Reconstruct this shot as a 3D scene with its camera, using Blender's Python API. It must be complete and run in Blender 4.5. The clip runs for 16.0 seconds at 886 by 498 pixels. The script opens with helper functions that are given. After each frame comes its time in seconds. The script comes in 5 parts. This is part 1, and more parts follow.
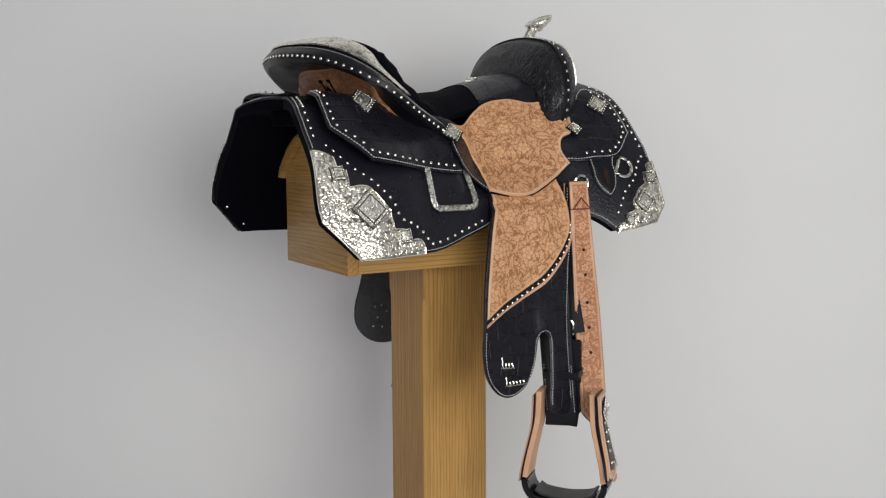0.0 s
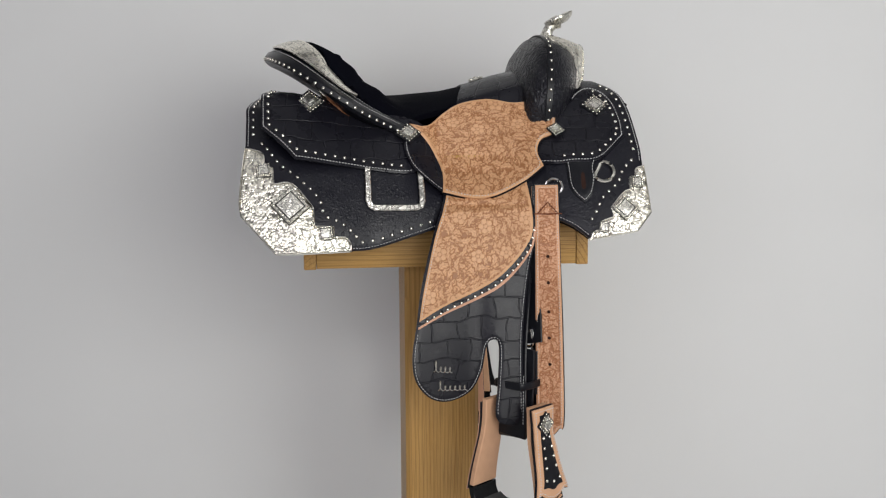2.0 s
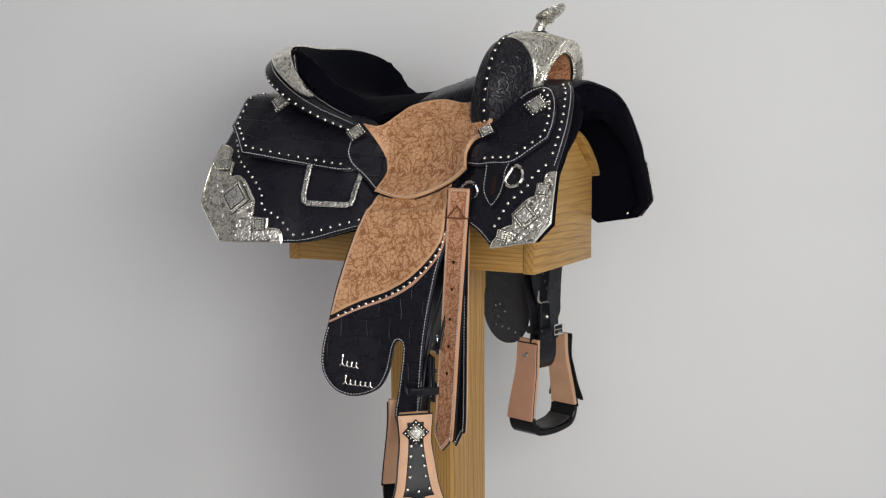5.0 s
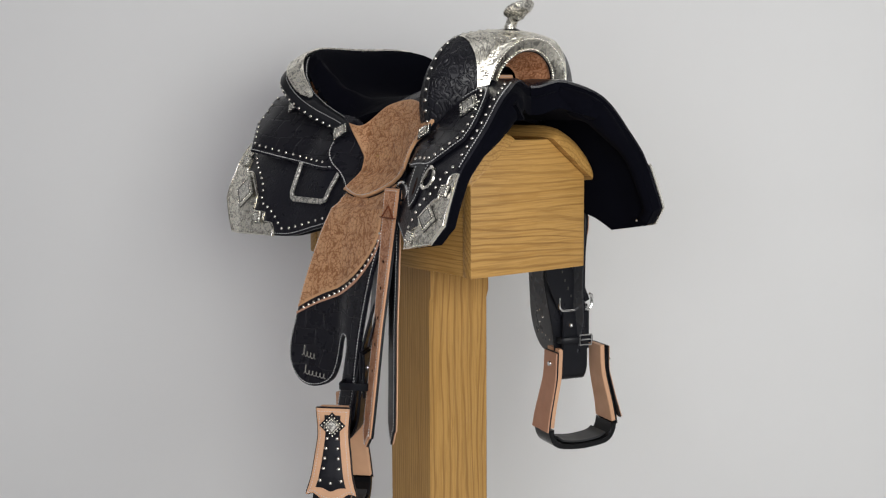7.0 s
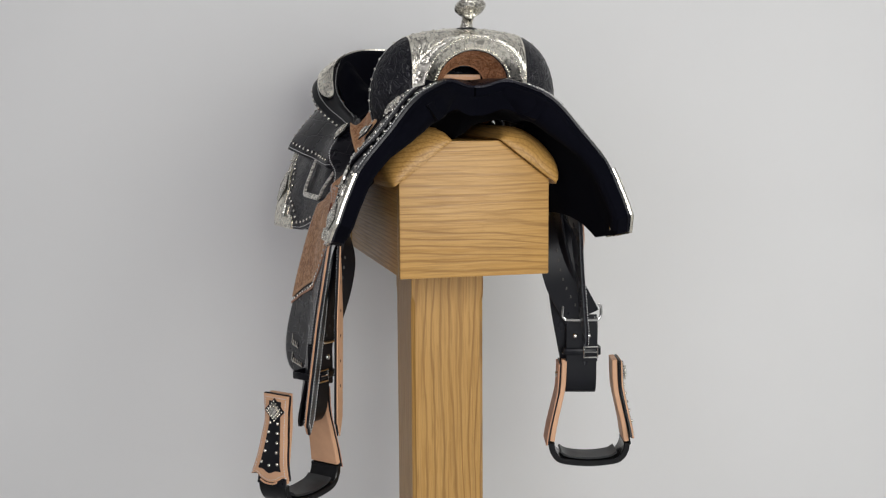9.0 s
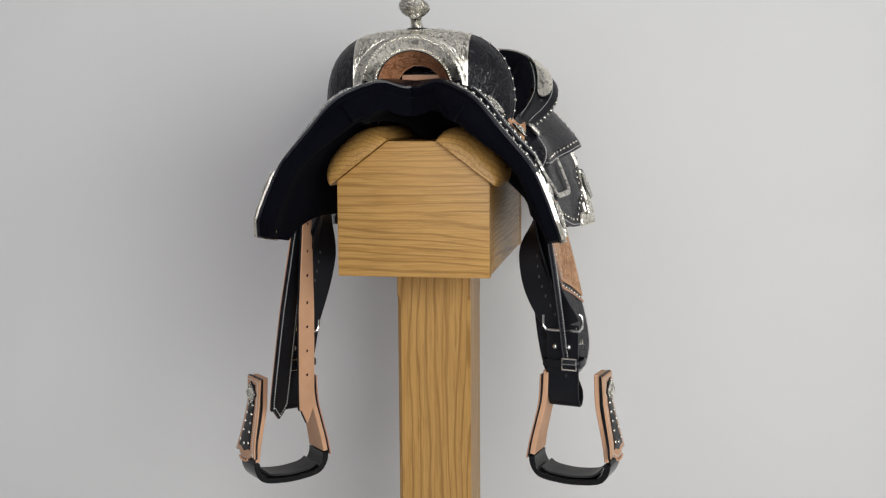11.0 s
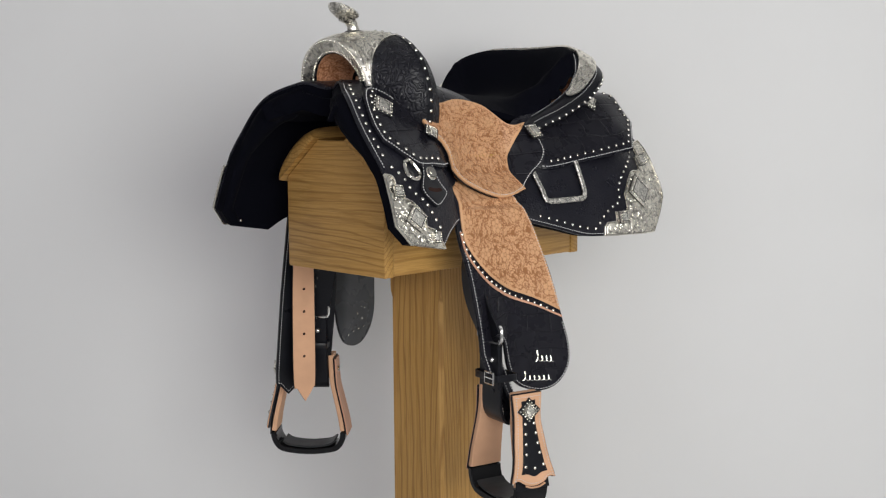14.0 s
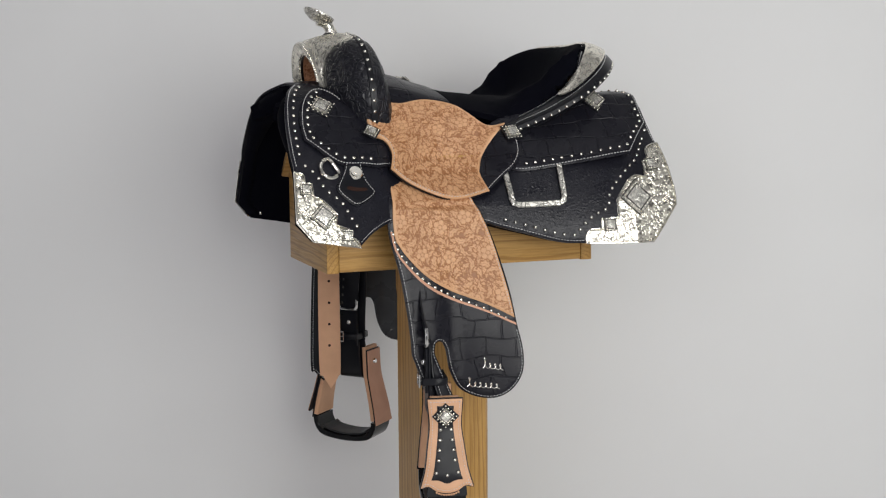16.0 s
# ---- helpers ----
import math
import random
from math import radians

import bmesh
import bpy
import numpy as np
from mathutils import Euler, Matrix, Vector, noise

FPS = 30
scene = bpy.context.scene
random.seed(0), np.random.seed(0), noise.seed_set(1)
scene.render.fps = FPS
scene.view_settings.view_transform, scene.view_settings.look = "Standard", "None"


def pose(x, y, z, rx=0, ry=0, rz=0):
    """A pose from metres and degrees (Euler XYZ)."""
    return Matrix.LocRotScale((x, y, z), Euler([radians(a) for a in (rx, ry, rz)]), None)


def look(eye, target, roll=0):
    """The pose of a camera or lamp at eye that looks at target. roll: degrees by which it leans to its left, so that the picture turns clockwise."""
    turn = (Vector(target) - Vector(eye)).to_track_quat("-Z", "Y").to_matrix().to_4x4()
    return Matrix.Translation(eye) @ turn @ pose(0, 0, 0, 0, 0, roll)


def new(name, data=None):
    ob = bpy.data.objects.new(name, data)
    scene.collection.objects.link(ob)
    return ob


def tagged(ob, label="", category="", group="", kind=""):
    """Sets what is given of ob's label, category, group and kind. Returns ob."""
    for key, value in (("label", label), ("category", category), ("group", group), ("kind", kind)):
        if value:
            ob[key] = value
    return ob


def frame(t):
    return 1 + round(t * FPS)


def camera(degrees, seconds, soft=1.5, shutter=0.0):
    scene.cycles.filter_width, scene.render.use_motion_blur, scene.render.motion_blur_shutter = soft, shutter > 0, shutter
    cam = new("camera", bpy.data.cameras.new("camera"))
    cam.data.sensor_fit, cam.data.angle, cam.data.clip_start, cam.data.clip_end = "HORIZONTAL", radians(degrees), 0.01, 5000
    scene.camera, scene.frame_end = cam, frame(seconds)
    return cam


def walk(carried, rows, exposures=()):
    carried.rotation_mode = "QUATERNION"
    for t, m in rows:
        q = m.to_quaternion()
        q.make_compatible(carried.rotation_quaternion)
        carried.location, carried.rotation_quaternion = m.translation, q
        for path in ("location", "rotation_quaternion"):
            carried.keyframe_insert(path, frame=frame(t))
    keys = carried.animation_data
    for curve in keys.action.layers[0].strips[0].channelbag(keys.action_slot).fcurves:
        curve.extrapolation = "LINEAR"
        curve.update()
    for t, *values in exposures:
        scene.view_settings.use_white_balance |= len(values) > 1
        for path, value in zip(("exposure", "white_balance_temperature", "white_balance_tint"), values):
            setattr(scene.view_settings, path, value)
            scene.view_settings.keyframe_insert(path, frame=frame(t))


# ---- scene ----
from mathutils.geometry import delaunay_2d_cdt

# ---------------------------------------------------------------- camera
cam = camera(41.41, 16.0, soft=1.2)
EYE = (0.0, -2.24, 1.2867)
AIM = (EYE[0] + math.sin(radians(0.182)), EYE[1] + math.cos(radians(0.182)), EYE[2] - math.tan(radians(6.849)))
walk(cam, [(0.0, look(EYE, AIM, -0.367)), (16.0, look(EYE, AIM, -0.367))], exposures=[(0.0, -0.06), (4.0, -0.06), (7.0, 0.0), (13.0, 0.01), (14.5, 0.03), (16.0, -0.05)])

# ---------------------------------------------------------------- light
world = bpy.data.worlds.new("studio")
world.use_nodes = True
world.node_tree.nodes["Background"].inputs[0].default_value = (0.9, 0.92, 1.0, 1)
world.node_tree.nodes["Background"].inputs[1].default_value = 0.05
scene.world = world


def area_lamp(name, eye, aim, wide, high, watts, colour):
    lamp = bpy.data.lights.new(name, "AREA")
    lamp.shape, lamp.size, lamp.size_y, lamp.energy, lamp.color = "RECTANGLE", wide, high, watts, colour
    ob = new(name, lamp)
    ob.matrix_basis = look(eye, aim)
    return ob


area_lamp("softbox_key", (1.25, -2.9, 1.55), (0.25, 0.0, 0.55), 2.0, 1.5, 64, (1.0, 1.0, 0.97))
# Two unseen fill lamps, added to soften shadows and raise the overall level.
area_lamp("fill_lamp_side", (-0.7, -3.1, 1.65), (0.0, 0.1, 0.6), 1.8, 1.4, 20, (0.95, 0.93, 1.0))
area_lamp("fill_lamp_above", (0.0, -1.2, 3.15), (0.0, -1.1, 0.0), 2.4, 1.2, 4, (1.0, 1.0, 1.0))


# ---------------------------------------------------------------- materials
class Mat:
    """A small node writer for one material."""

    def __init__(self, name, colour, rough=0.5, metal=0.0, coat=0.0, spec=0.5):
        self.m = bpy.data.materials.new(name)
        self.m.use_nodes = True
        self.t = self.m.node_tree
        self.b = self.t.nodes["Principled BSDF"]
        self.b.inputs["Base Color"].default_value = (*colour, 1)
        self.b.inputs["Roughness"].default_value = rough
        self.b.inputs["Metallic"].default_value = metal
        self.b.inputs["Coat Weight"].default_value = coat
        self.b.inputs["Coat Roughness"].default_value = 0.15
        self.b.inputs["Specular IOR Level"].default_value = spec

    def node(self, kind, **values):
        n = self.t.nodes.new(kind)
        for key, value in values.items():
            n.inputs[key.replace("_", " ")].default_value = value
        return n

    def link(self, a, b):
        self.t.links.new(a, b)

    def uv(self, name="UVMap"):
        n = self.t.nodes.new("ShaderNodeUVMap")
        n.uv_map = name
        return n.outputs[0]

    def obj(self):
        return self.t.nodes.new("ShaderNodeTexCoord").outputs["Object"]

    def math(self, op, a, b=None, clamp=False):
        n = self.t.nodes.new("ShaderNodeMath")
        n.operation, n.use_clamp = op, clamp
        for i, v in enumerate((a, b)):
            if v is None:
                continue
            if isinstance(v, (int, float)):
                n.inputs[i].default_value = v
            else:
                self.link(v, n.inputs[i])
        return n.outputs[0]

    def scaled(self, vec, sc):
        n = self.t.nodes.new("ShaderNodeMapping")
        n.inputs["Scale"].default_value = sc
        self.link(vec, n.inputs["Vector"])
        return n.outputs[0]

    def noise(self, vec, scale, detail=3.0, rough=0.55):
        n = self.node("ShaderNodeTexNoise", Scale=scale, Detail=detail, Roughness=rough)
        self.link(vec, n.inputs["Vector"])
        return n

    def warped(self, vec, scale, amount):
        n = self.noise(vec, scale, 2.0)
        s = self.t.nodes.new("ShaderNodeVectorMath")
        s.operation = "SUBTRACT"
        self.link(n.outputs["Color"], s.inputs[0])
        s.inputs[1].default_value = (0.5, 0.5, 0.5)
        k = self.t.nodes.new("ShaderNodeVectorMath")
        k.operation = "SCALE"
        self.link(s.outputs[0], k.inputs[0])
        k.inputs["Scale"].default_value = amount
        a = self.t.nodes.new("ShaderNodeVectorMath")
        self.link(vec, a.inputs[0])
        self.link(k.outputs[0], a.inputs[1])
        return a.outputs[0]

    def voronoi(self, vec, scale, feature="F1", random=1.0):
        n = self.node("ShaderNodeTexVoronoi", Scale=scale, Randomness=random)
        n.feature = feature
        self.link(vec, n.inputs["Vector"])
        return n

    def ramp(self, fac, stops):
        n = self.t.nodes.new("ShaderNodeValToRGB")
        el = n.color_ramp.elements
        while len(el) < len(stops):
            el.new(0.5)
        for e, (p, c) in zip(el, stops):
            e.position = p
            e.color = (*c, 1) if not isinstance(c, (int, float)) else (c, c, c, 1)
        self.link(fac, n.inputs[0])
        return n.outputs[0]

    def mix(self, fac, a, b, blend="MIX"):
        n = self.t.nodes.new("ShaderNodeMix")
        n.data_type, n.blend_type = "RGBA", blend
        for sock, v in ((n.inputs[0], fac), (n.inputs[6], a), (n.inputs[7], b)):
            if isinstance(v, (int, float)):
                sock.default_value = v
            elif isinstance(v, tuple):
                sock.default_value = (*v, 1)
            else:
                self.link(v, sock)
        return n.outputs[2]

    def colour(self, out):
        self.link(out, self.b.inputs["Base Color"])

    def rough(self, out):
        self.link(out, self.b.inputs["Roughness"])

    def bump(self, height, strength, distance):
        n = self.node("ShaderNodeBump", Strength=strength, Distance=distance)
        self.link(height, n.inputs["Height"])
        if self.b.inputs["Normal"].is_linked:
            self.link(self.b.inputs["Normal"].links[0].from_socket, n.inputs["Normal"])
        self.link(n.outputs[0], self.b.inputs["Normal"])


def scroll(m, vec, scale, lobe=5.0, veined=0.62):
    """Carved scrolls and leaves: lobes that spiral out of each cell of warped space. Gives the height, 0 in the cuts and 1 on the leaves."""
    w = m.warped(vec, scale * 0.55, 1.15 / scale)
    cell = m.voronoi(w, scale)
    edge = m.voronoi(w, scale, "DISTANCE_TO_EDGE")
    local = m.t.nodes.new("ShaderNodeVectorMath")
    local.operation = "SUBTRACT"
    m.link(w, local.inputs[0])
    m.link(cell.outputs["Position"], local.inputs[1])
    sep = m.t.nodes.new("ShaderNodeSeparateXYZ")
    m.link(local.outputs[0], sep.inputs[0])
    angle = m.math("ARCTAN2", sep.outputs[1], sep.outputs[0])
    tint = m.t.nodes.new("ShaderNodeSeparateColor")
    m.link(cell.outputs["Color"], tint.inputs[0])
    spin = m.math("MULTIPLY", m.math("SUBTRACT", tint.outputs[0], 0.5), 26.0)
    swirl = m.noise(w, scale * 1.3, 1.0).outputs[0]
    phase = m.math("ADD", m.math("MULTIPLY", angle, lobe), m.math("MULTIPLY", cell.outputs["Distance"], spin))
    phase = m.math("ADD", phase, m.math("MULTIPLY", swirl, 13.0))
    leaf = m.ramp(m.math("ABSOLUTE", m.math("SINE", phase)), [(0.10, 0.0), (0.70, 1.0)])
    vein = m.math("ABSOLUTE", m.math("SINE", m.math("MULTIPLY", phase, 0.5)))
    leaf = m.math("MULTIPLY", leaf, m.ramp(vein, [(0.05, veined), (0.85, 1.0)]))
    heart = m.ramp(m.math("ABSOLUTE", m.math("SUBTRACT", cell.outputs["Distance"], 0.17)), [(0.02, 0.0), (0.06, 1.0)])
    core = m.ramp(cell.outputs["Distance"], [(0.12, 1.0), (0.17, 0.0)])
    cut = m.ramp(edge.outputs["Distance"], [(0.01, 0.0), (0.05, 1.0)])
    h = m.math("MAXIMUM", leaf, core)
    return m.math("MULTIPLY", m.math("MULTIPLY", h, heart), cut)


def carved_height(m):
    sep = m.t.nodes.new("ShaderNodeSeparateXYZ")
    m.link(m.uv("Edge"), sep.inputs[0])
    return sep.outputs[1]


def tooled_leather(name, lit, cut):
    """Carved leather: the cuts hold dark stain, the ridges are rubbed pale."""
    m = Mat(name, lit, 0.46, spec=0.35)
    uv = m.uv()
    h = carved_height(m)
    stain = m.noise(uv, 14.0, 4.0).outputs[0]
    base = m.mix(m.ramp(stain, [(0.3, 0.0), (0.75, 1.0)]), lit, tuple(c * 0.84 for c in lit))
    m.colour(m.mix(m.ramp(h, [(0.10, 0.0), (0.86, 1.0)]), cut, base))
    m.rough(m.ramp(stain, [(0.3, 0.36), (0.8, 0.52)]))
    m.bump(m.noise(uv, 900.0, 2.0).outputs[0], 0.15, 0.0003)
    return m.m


def plain_leather(name, colour, rough=0.5, grain=700.0, var=0.85):
    m = Mat(name, colour, rough, spec=0.22)
    c = m.obj()
    n = m.noise(c, 22.0, 4.0).outputs[0]
    m.colour(m.mix(m.ramp(n, [(0.3, 0.0), (0.75, 1.0)]), colour, tuple(v * var for v in colour)))
    m.rough(m.ramp(n, [(0.3, rough * 0.85), (0.8, min(1, rough * 1.25))]))
    m.bump(m.noise(c, grain, 2.0).outputs[0], 0.18, 0.0004)
    return m.m


def croc_leather(name):
    m = Mat(name, (0.008, 0.008, 0.012), 0.30, spec=0.22)
    uv = m.warped(m.uv(), 13.0, 0.034)
    br = m.t.nodes.new("ShaderNodeTexBrick")
    m.link(uv, br.inputs["Vector"])
    for key, value in (("Scale", 1.0), ("Mortar Size", 0.0016), ("Mortar Smooth", 0.7), ("Brick Width", 0.044), ("Row Height", 0.034)):
        br.inputs[key].default_value = value
    br.inputs["Color1"].default_value = (1, 1, 1, 1)
    br.inputs["Color2"].default_value = (0.8, 0.8, 0.8, 1)
    br.inputs["Mortar"].default_value = (0, 0, 0, 1)
    h = m.math("MULTIPLY", br.outputs["Color"], 1.0)
    m.bump(h, 0.7, 0.0020)
    m.bump(m.noise(m.scaled(uv, (1, 3, 1)), 120.0, 3.0).outputs[0], 0.25, 0.0008)
    n = m.noise(uv, 30.0, 4.0).outputs[0]
    m.rough(m.ramp(n, [(0.3, 0.22), (0.8, 0.38)]))
    m.colour(m.mix(n, (0.007, 0.007, 0.011), (0.013, 0.0125, 0.017)))
    return m.m


def ostrich_leather(name):
    m = Mat(name, (0.009, 0.009, 0.014), 0.3, spec=0.28)
    uv = m.uv()
    w = m.warped(uv, 60.0, 0.006)
    quill = m.ramp(m.voronoi(w, 150.0).outputs["Distance"], [(0.0, 1.0), (0.45, 0.0)])
    crease = m.voronoi(m.scaled(w, (1, 0.7, 1)), 260.0, "DISTANCE_TO_EDGE").outputs["Distance"]
    m.bump(m.math("ADD", quill, m.ramp(crease, [(0.0, 0.0), (0.12, 0.3)])), 0.45, 0.0009)
    m.bump(m.noise(uv, 500.0, 2.0).outputs[0], 0.2, 0.0004)
    n = m.noise(uv, 25.0, 4.0).outputs[0]
    m.rough(m.ramp(n, [(0.3, 0.24), (0.8, 0.42)]))
    return m.m


def black_tooled(name):
    m = Mat(name, (0.009, 0.009, 0.013), 0.3, spec=0.34)
    h = scroll(m, m.obj(), 40.0, 4.0, 0.7)
    m.bump(h, 0.8, 0.0018)
    n = m.noise(m.obj(), 25.0, 4.0).outputs[0]
    m.rough(m.ramp(n, [(0.3, 0.26), (0.8, 0.45)]))
    return m.m


def suede(name):
    m = Mat(name, (0.003, 0.003, 0.006), 0.95, spec=0.05)
    c = m.obj()
    n = m.noise(c, 9.0, 4.0).outputs[0]
    m.colour(m.mix(n, (0.0015, 0.0017, 0.0035), (0.0034, 0.0036, 0.007)))
    m.b.inputs["Sheen Weight"].default_value = 0.012
    m.b.inputs["Sheen Roughness"].default_value = 0.4
    m.bump(m.noise(c, 900.0, 2.0).outputs[0], 0.4, 0.0008)
    return m.m


def silver(name, rough=0.2, engraved=0.0, coords="uv", tint=(0.90, 0.87, 0.79)):
    m = Mat(name, tint, rough, 1.0)
    c = m.obj() if coords == "obj" else m.uv()
    n = m.noise(m.obj(), 60.0, 4.0).outputs[0]
    m.rough(m.ramp(n, [(0.3, rough * 0.75), (0.8, rough * 1.35)]))
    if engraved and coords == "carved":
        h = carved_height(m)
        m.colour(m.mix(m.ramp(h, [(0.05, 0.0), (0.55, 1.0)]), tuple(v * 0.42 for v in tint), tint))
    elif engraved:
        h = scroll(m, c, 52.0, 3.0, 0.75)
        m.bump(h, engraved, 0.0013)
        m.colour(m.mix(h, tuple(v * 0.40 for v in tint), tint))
    return m.m


def oak(name, along):
    """Oiled oak; along is the axis of its grain."""
    m = Mat(name, (0.42, 0.25, 0.09), 0.38, spec=0.4)
    k = "xyz".index(along)
    stretch = [8.0, 8.0, 8.0]
    stretch[k] = 1.3
    broad = m.noise(m.scaled(m.obj(), tuple(stretch)), 1.0, 1.5, 0.4).outputs[0]
    ripple = m.noise(m.scaled(m.obj(), tuple(5.0 * v for v in stretch)), 1.0, 2.0).outputs[0]
    offset = m.t.nodes.new("ShaderNodeVectorMath")
    offset.operation = "ADD"
    heart = [0.13, 0.09, -0.86]
    heart[k] = 0.0
    flat = [1.0, 1.0, 1.0]
    flat[k] = 0.0
    m.link(m.scaled(m.obj(), tuple(flat)), offset.inputs[0])
    offset.inputs[1].default_value = heart if along != "z" else [0.13, 0.09, 0.0]
    radius = m.t.nodes.new("ShaderNodeVectorMath")
    radius.operation = "LENGTH"
    m.link(offset.outputs[0], radius.inputs[0])
    years = m.math("ADD", m.math("MULTIPLY", radius.outputs["Value"], 880.0), m.math("MULTIPLY", broad, 64.0))
    years = m.math("ADD", years, m.math("MULTIPLY", ripple, 5.0))
    wave = m.math("MULTIPLY_ADD", m.math("SINE", years), 0.5)
    wave.node.inputs[2].default_value = 0.5
    faint = m.noise(m.scaled(m.obj(), tuple(2.5 * v for v in stretch)), 1.0, 3.0).outputs[0]
    rings = m.ramp(wave, [(0.0, 0.0), (0.07, 0.3), (0.26, 1.0)])
    rings = m.math("MAXIMUM", rings, m.ramp(faint, [(0.45, 0.0), (0.75, 0.6)]))
    lines = [240.0, 240.0, 240.0]
    lines[k] = 3.0
    streak = m.noise(m.scaled(m.warped(m.obj(), 9.0, 0.012), tuple(lines)), 1.0, 4.0, 0.65).outputs[0]
    fine = [330.0, 330.0, 330.0]
    fine[k] = 9.0
    pore = m.noise(m.scaled(m.obj(), tuple(fine)), 1.0, 3.0).outputs[0]
    pores = m.ramp(pore, [(0.36, 0.0), (0.5, 1.0)])
    c0 = m.mix(m.ramp(streak, [(0.36, 0.0), (0.56, 1.0)]), (0.395, 0.211, 0.056), (0.495, 0.287, 0.089))
    c1 = m.mix(m.math("SUBTRACT", 1.0, rings), c0, m.mix(0.72, c0, (0.23, 0.11, 0.026)))
    blot = m.noise(m.obj(), 7.0, 3.0).outputs[0]
    c2 = m.mix(m.ramp(blot, [(0.3, 0.0), (0.8, 1.0)]), c1, m.mix(0.4, c1, (0.50, 0.27, 0.066)))
    m.colour(m.mix(pores, m.mix(0.35, c2, (0.22, 0.11, 0.03)), c2))
    m.rough(m.ramp(pore, [(0.3, 0.5), (0.7, 0.34)]))
    m.bump(pores, 0.15, 0.0006)
    m.bump(rings, 0.08, 0.001)
    return m.m


def paper(name, colour):
    m = Mat(name, colour, 0.85, spec=0.2)
    c = m.obj()
    n = m.noise(c, 1.6, 4.0).outputs[0]
    m.colour(m.mix(m.ramp(n, [(0.25, 0.0), (0.8, 1.0)]), colour, tuple(v * 0.965 for v in colour)))
    m.bump(m.noise(c, 3.0, 3.0).outputs[0], 0.18, 0.016)
    m.bump(m.noise(c, 400.0, 2.0).outputs[0], 0.05, 0.0004)
    return m.m


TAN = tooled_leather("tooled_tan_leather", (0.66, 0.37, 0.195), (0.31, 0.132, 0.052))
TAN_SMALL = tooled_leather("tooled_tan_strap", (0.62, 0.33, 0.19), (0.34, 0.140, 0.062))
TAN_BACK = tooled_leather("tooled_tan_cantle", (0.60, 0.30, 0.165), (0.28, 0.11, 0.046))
FLESH = plain_leather("tan_leather", (0.66, 0.385, 0.235), 0.5)
FLESH_EDGE = plain_leather("rose_tan_leather", (0.60, 0.33, 0.22), 0.5)
BLACK = plain_leather("black_leather", (0.0095, 0.010, 0.0135), 0.32, var=0.6)
BLACK_GLOSS = plain_leather("glossy_black_rubber", (0.008, 0.008, 0.009), 0.16, 250.0)
GREY_TREAD = plain_leather("dark_grey_tread", (0.035, 0.036, 0.038), 0.4, 200.0)
LINING = plain_leather("dark_grey_lining", (0.055, 0.058, 0.064), 0.28, 300.0)
BROWN = plain_leather("reddish_brown_lace", (0.20, 0.062, 0.028), 0.5)
CROC = croc_leather("black_crocodile_leather")
OSTRICH = ostrich_leather("black_ostrich_leather")
BLACK_TOOLED = black_tooled("black_tooled_leather")
SUEDE = suede("black_suede")
FELT = suede("black_felt")
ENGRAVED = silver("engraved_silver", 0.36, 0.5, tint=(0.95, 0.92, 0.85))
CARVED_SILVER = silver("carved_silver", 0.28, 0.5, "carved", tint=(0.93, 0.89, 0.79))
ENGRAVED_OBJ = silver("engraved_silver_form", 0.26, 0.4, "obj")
# dark grey for painted contact shade round silver squares, and for strap slots
SHADE_SLOT_GREY = plain_leather("shade_and_slot_grey", (0.07, 0.068, 0.062), 0.5)
SILVER = silver("polished_silver", 0.16)
STEEL = silver("nickel_steel", 0.18, tint=(0.80, 0.79, 0.77))
THREAD = plain_leather("pale_thread", (0.62, 0.62, 0.62), 0.8)
HOLE = plain_leather("punched_hole", (0.03, 0.012, 0.008), 0.8)
OAK_X, OAK_Y, OAK_Z = oak("oak_lengthwise", "x"), oak("oak_crosswise", "y"), oak("oak_upright", "z")
PAPER = paper("white_backdrop_paper", (0.78, 0.78, 0.78))
WALL = paper("grey_wall_paint", (0.52, 0.52, 0.53))
FLOOR = paper("pale_grey_floor", (0.55, 0.55, 0.55))


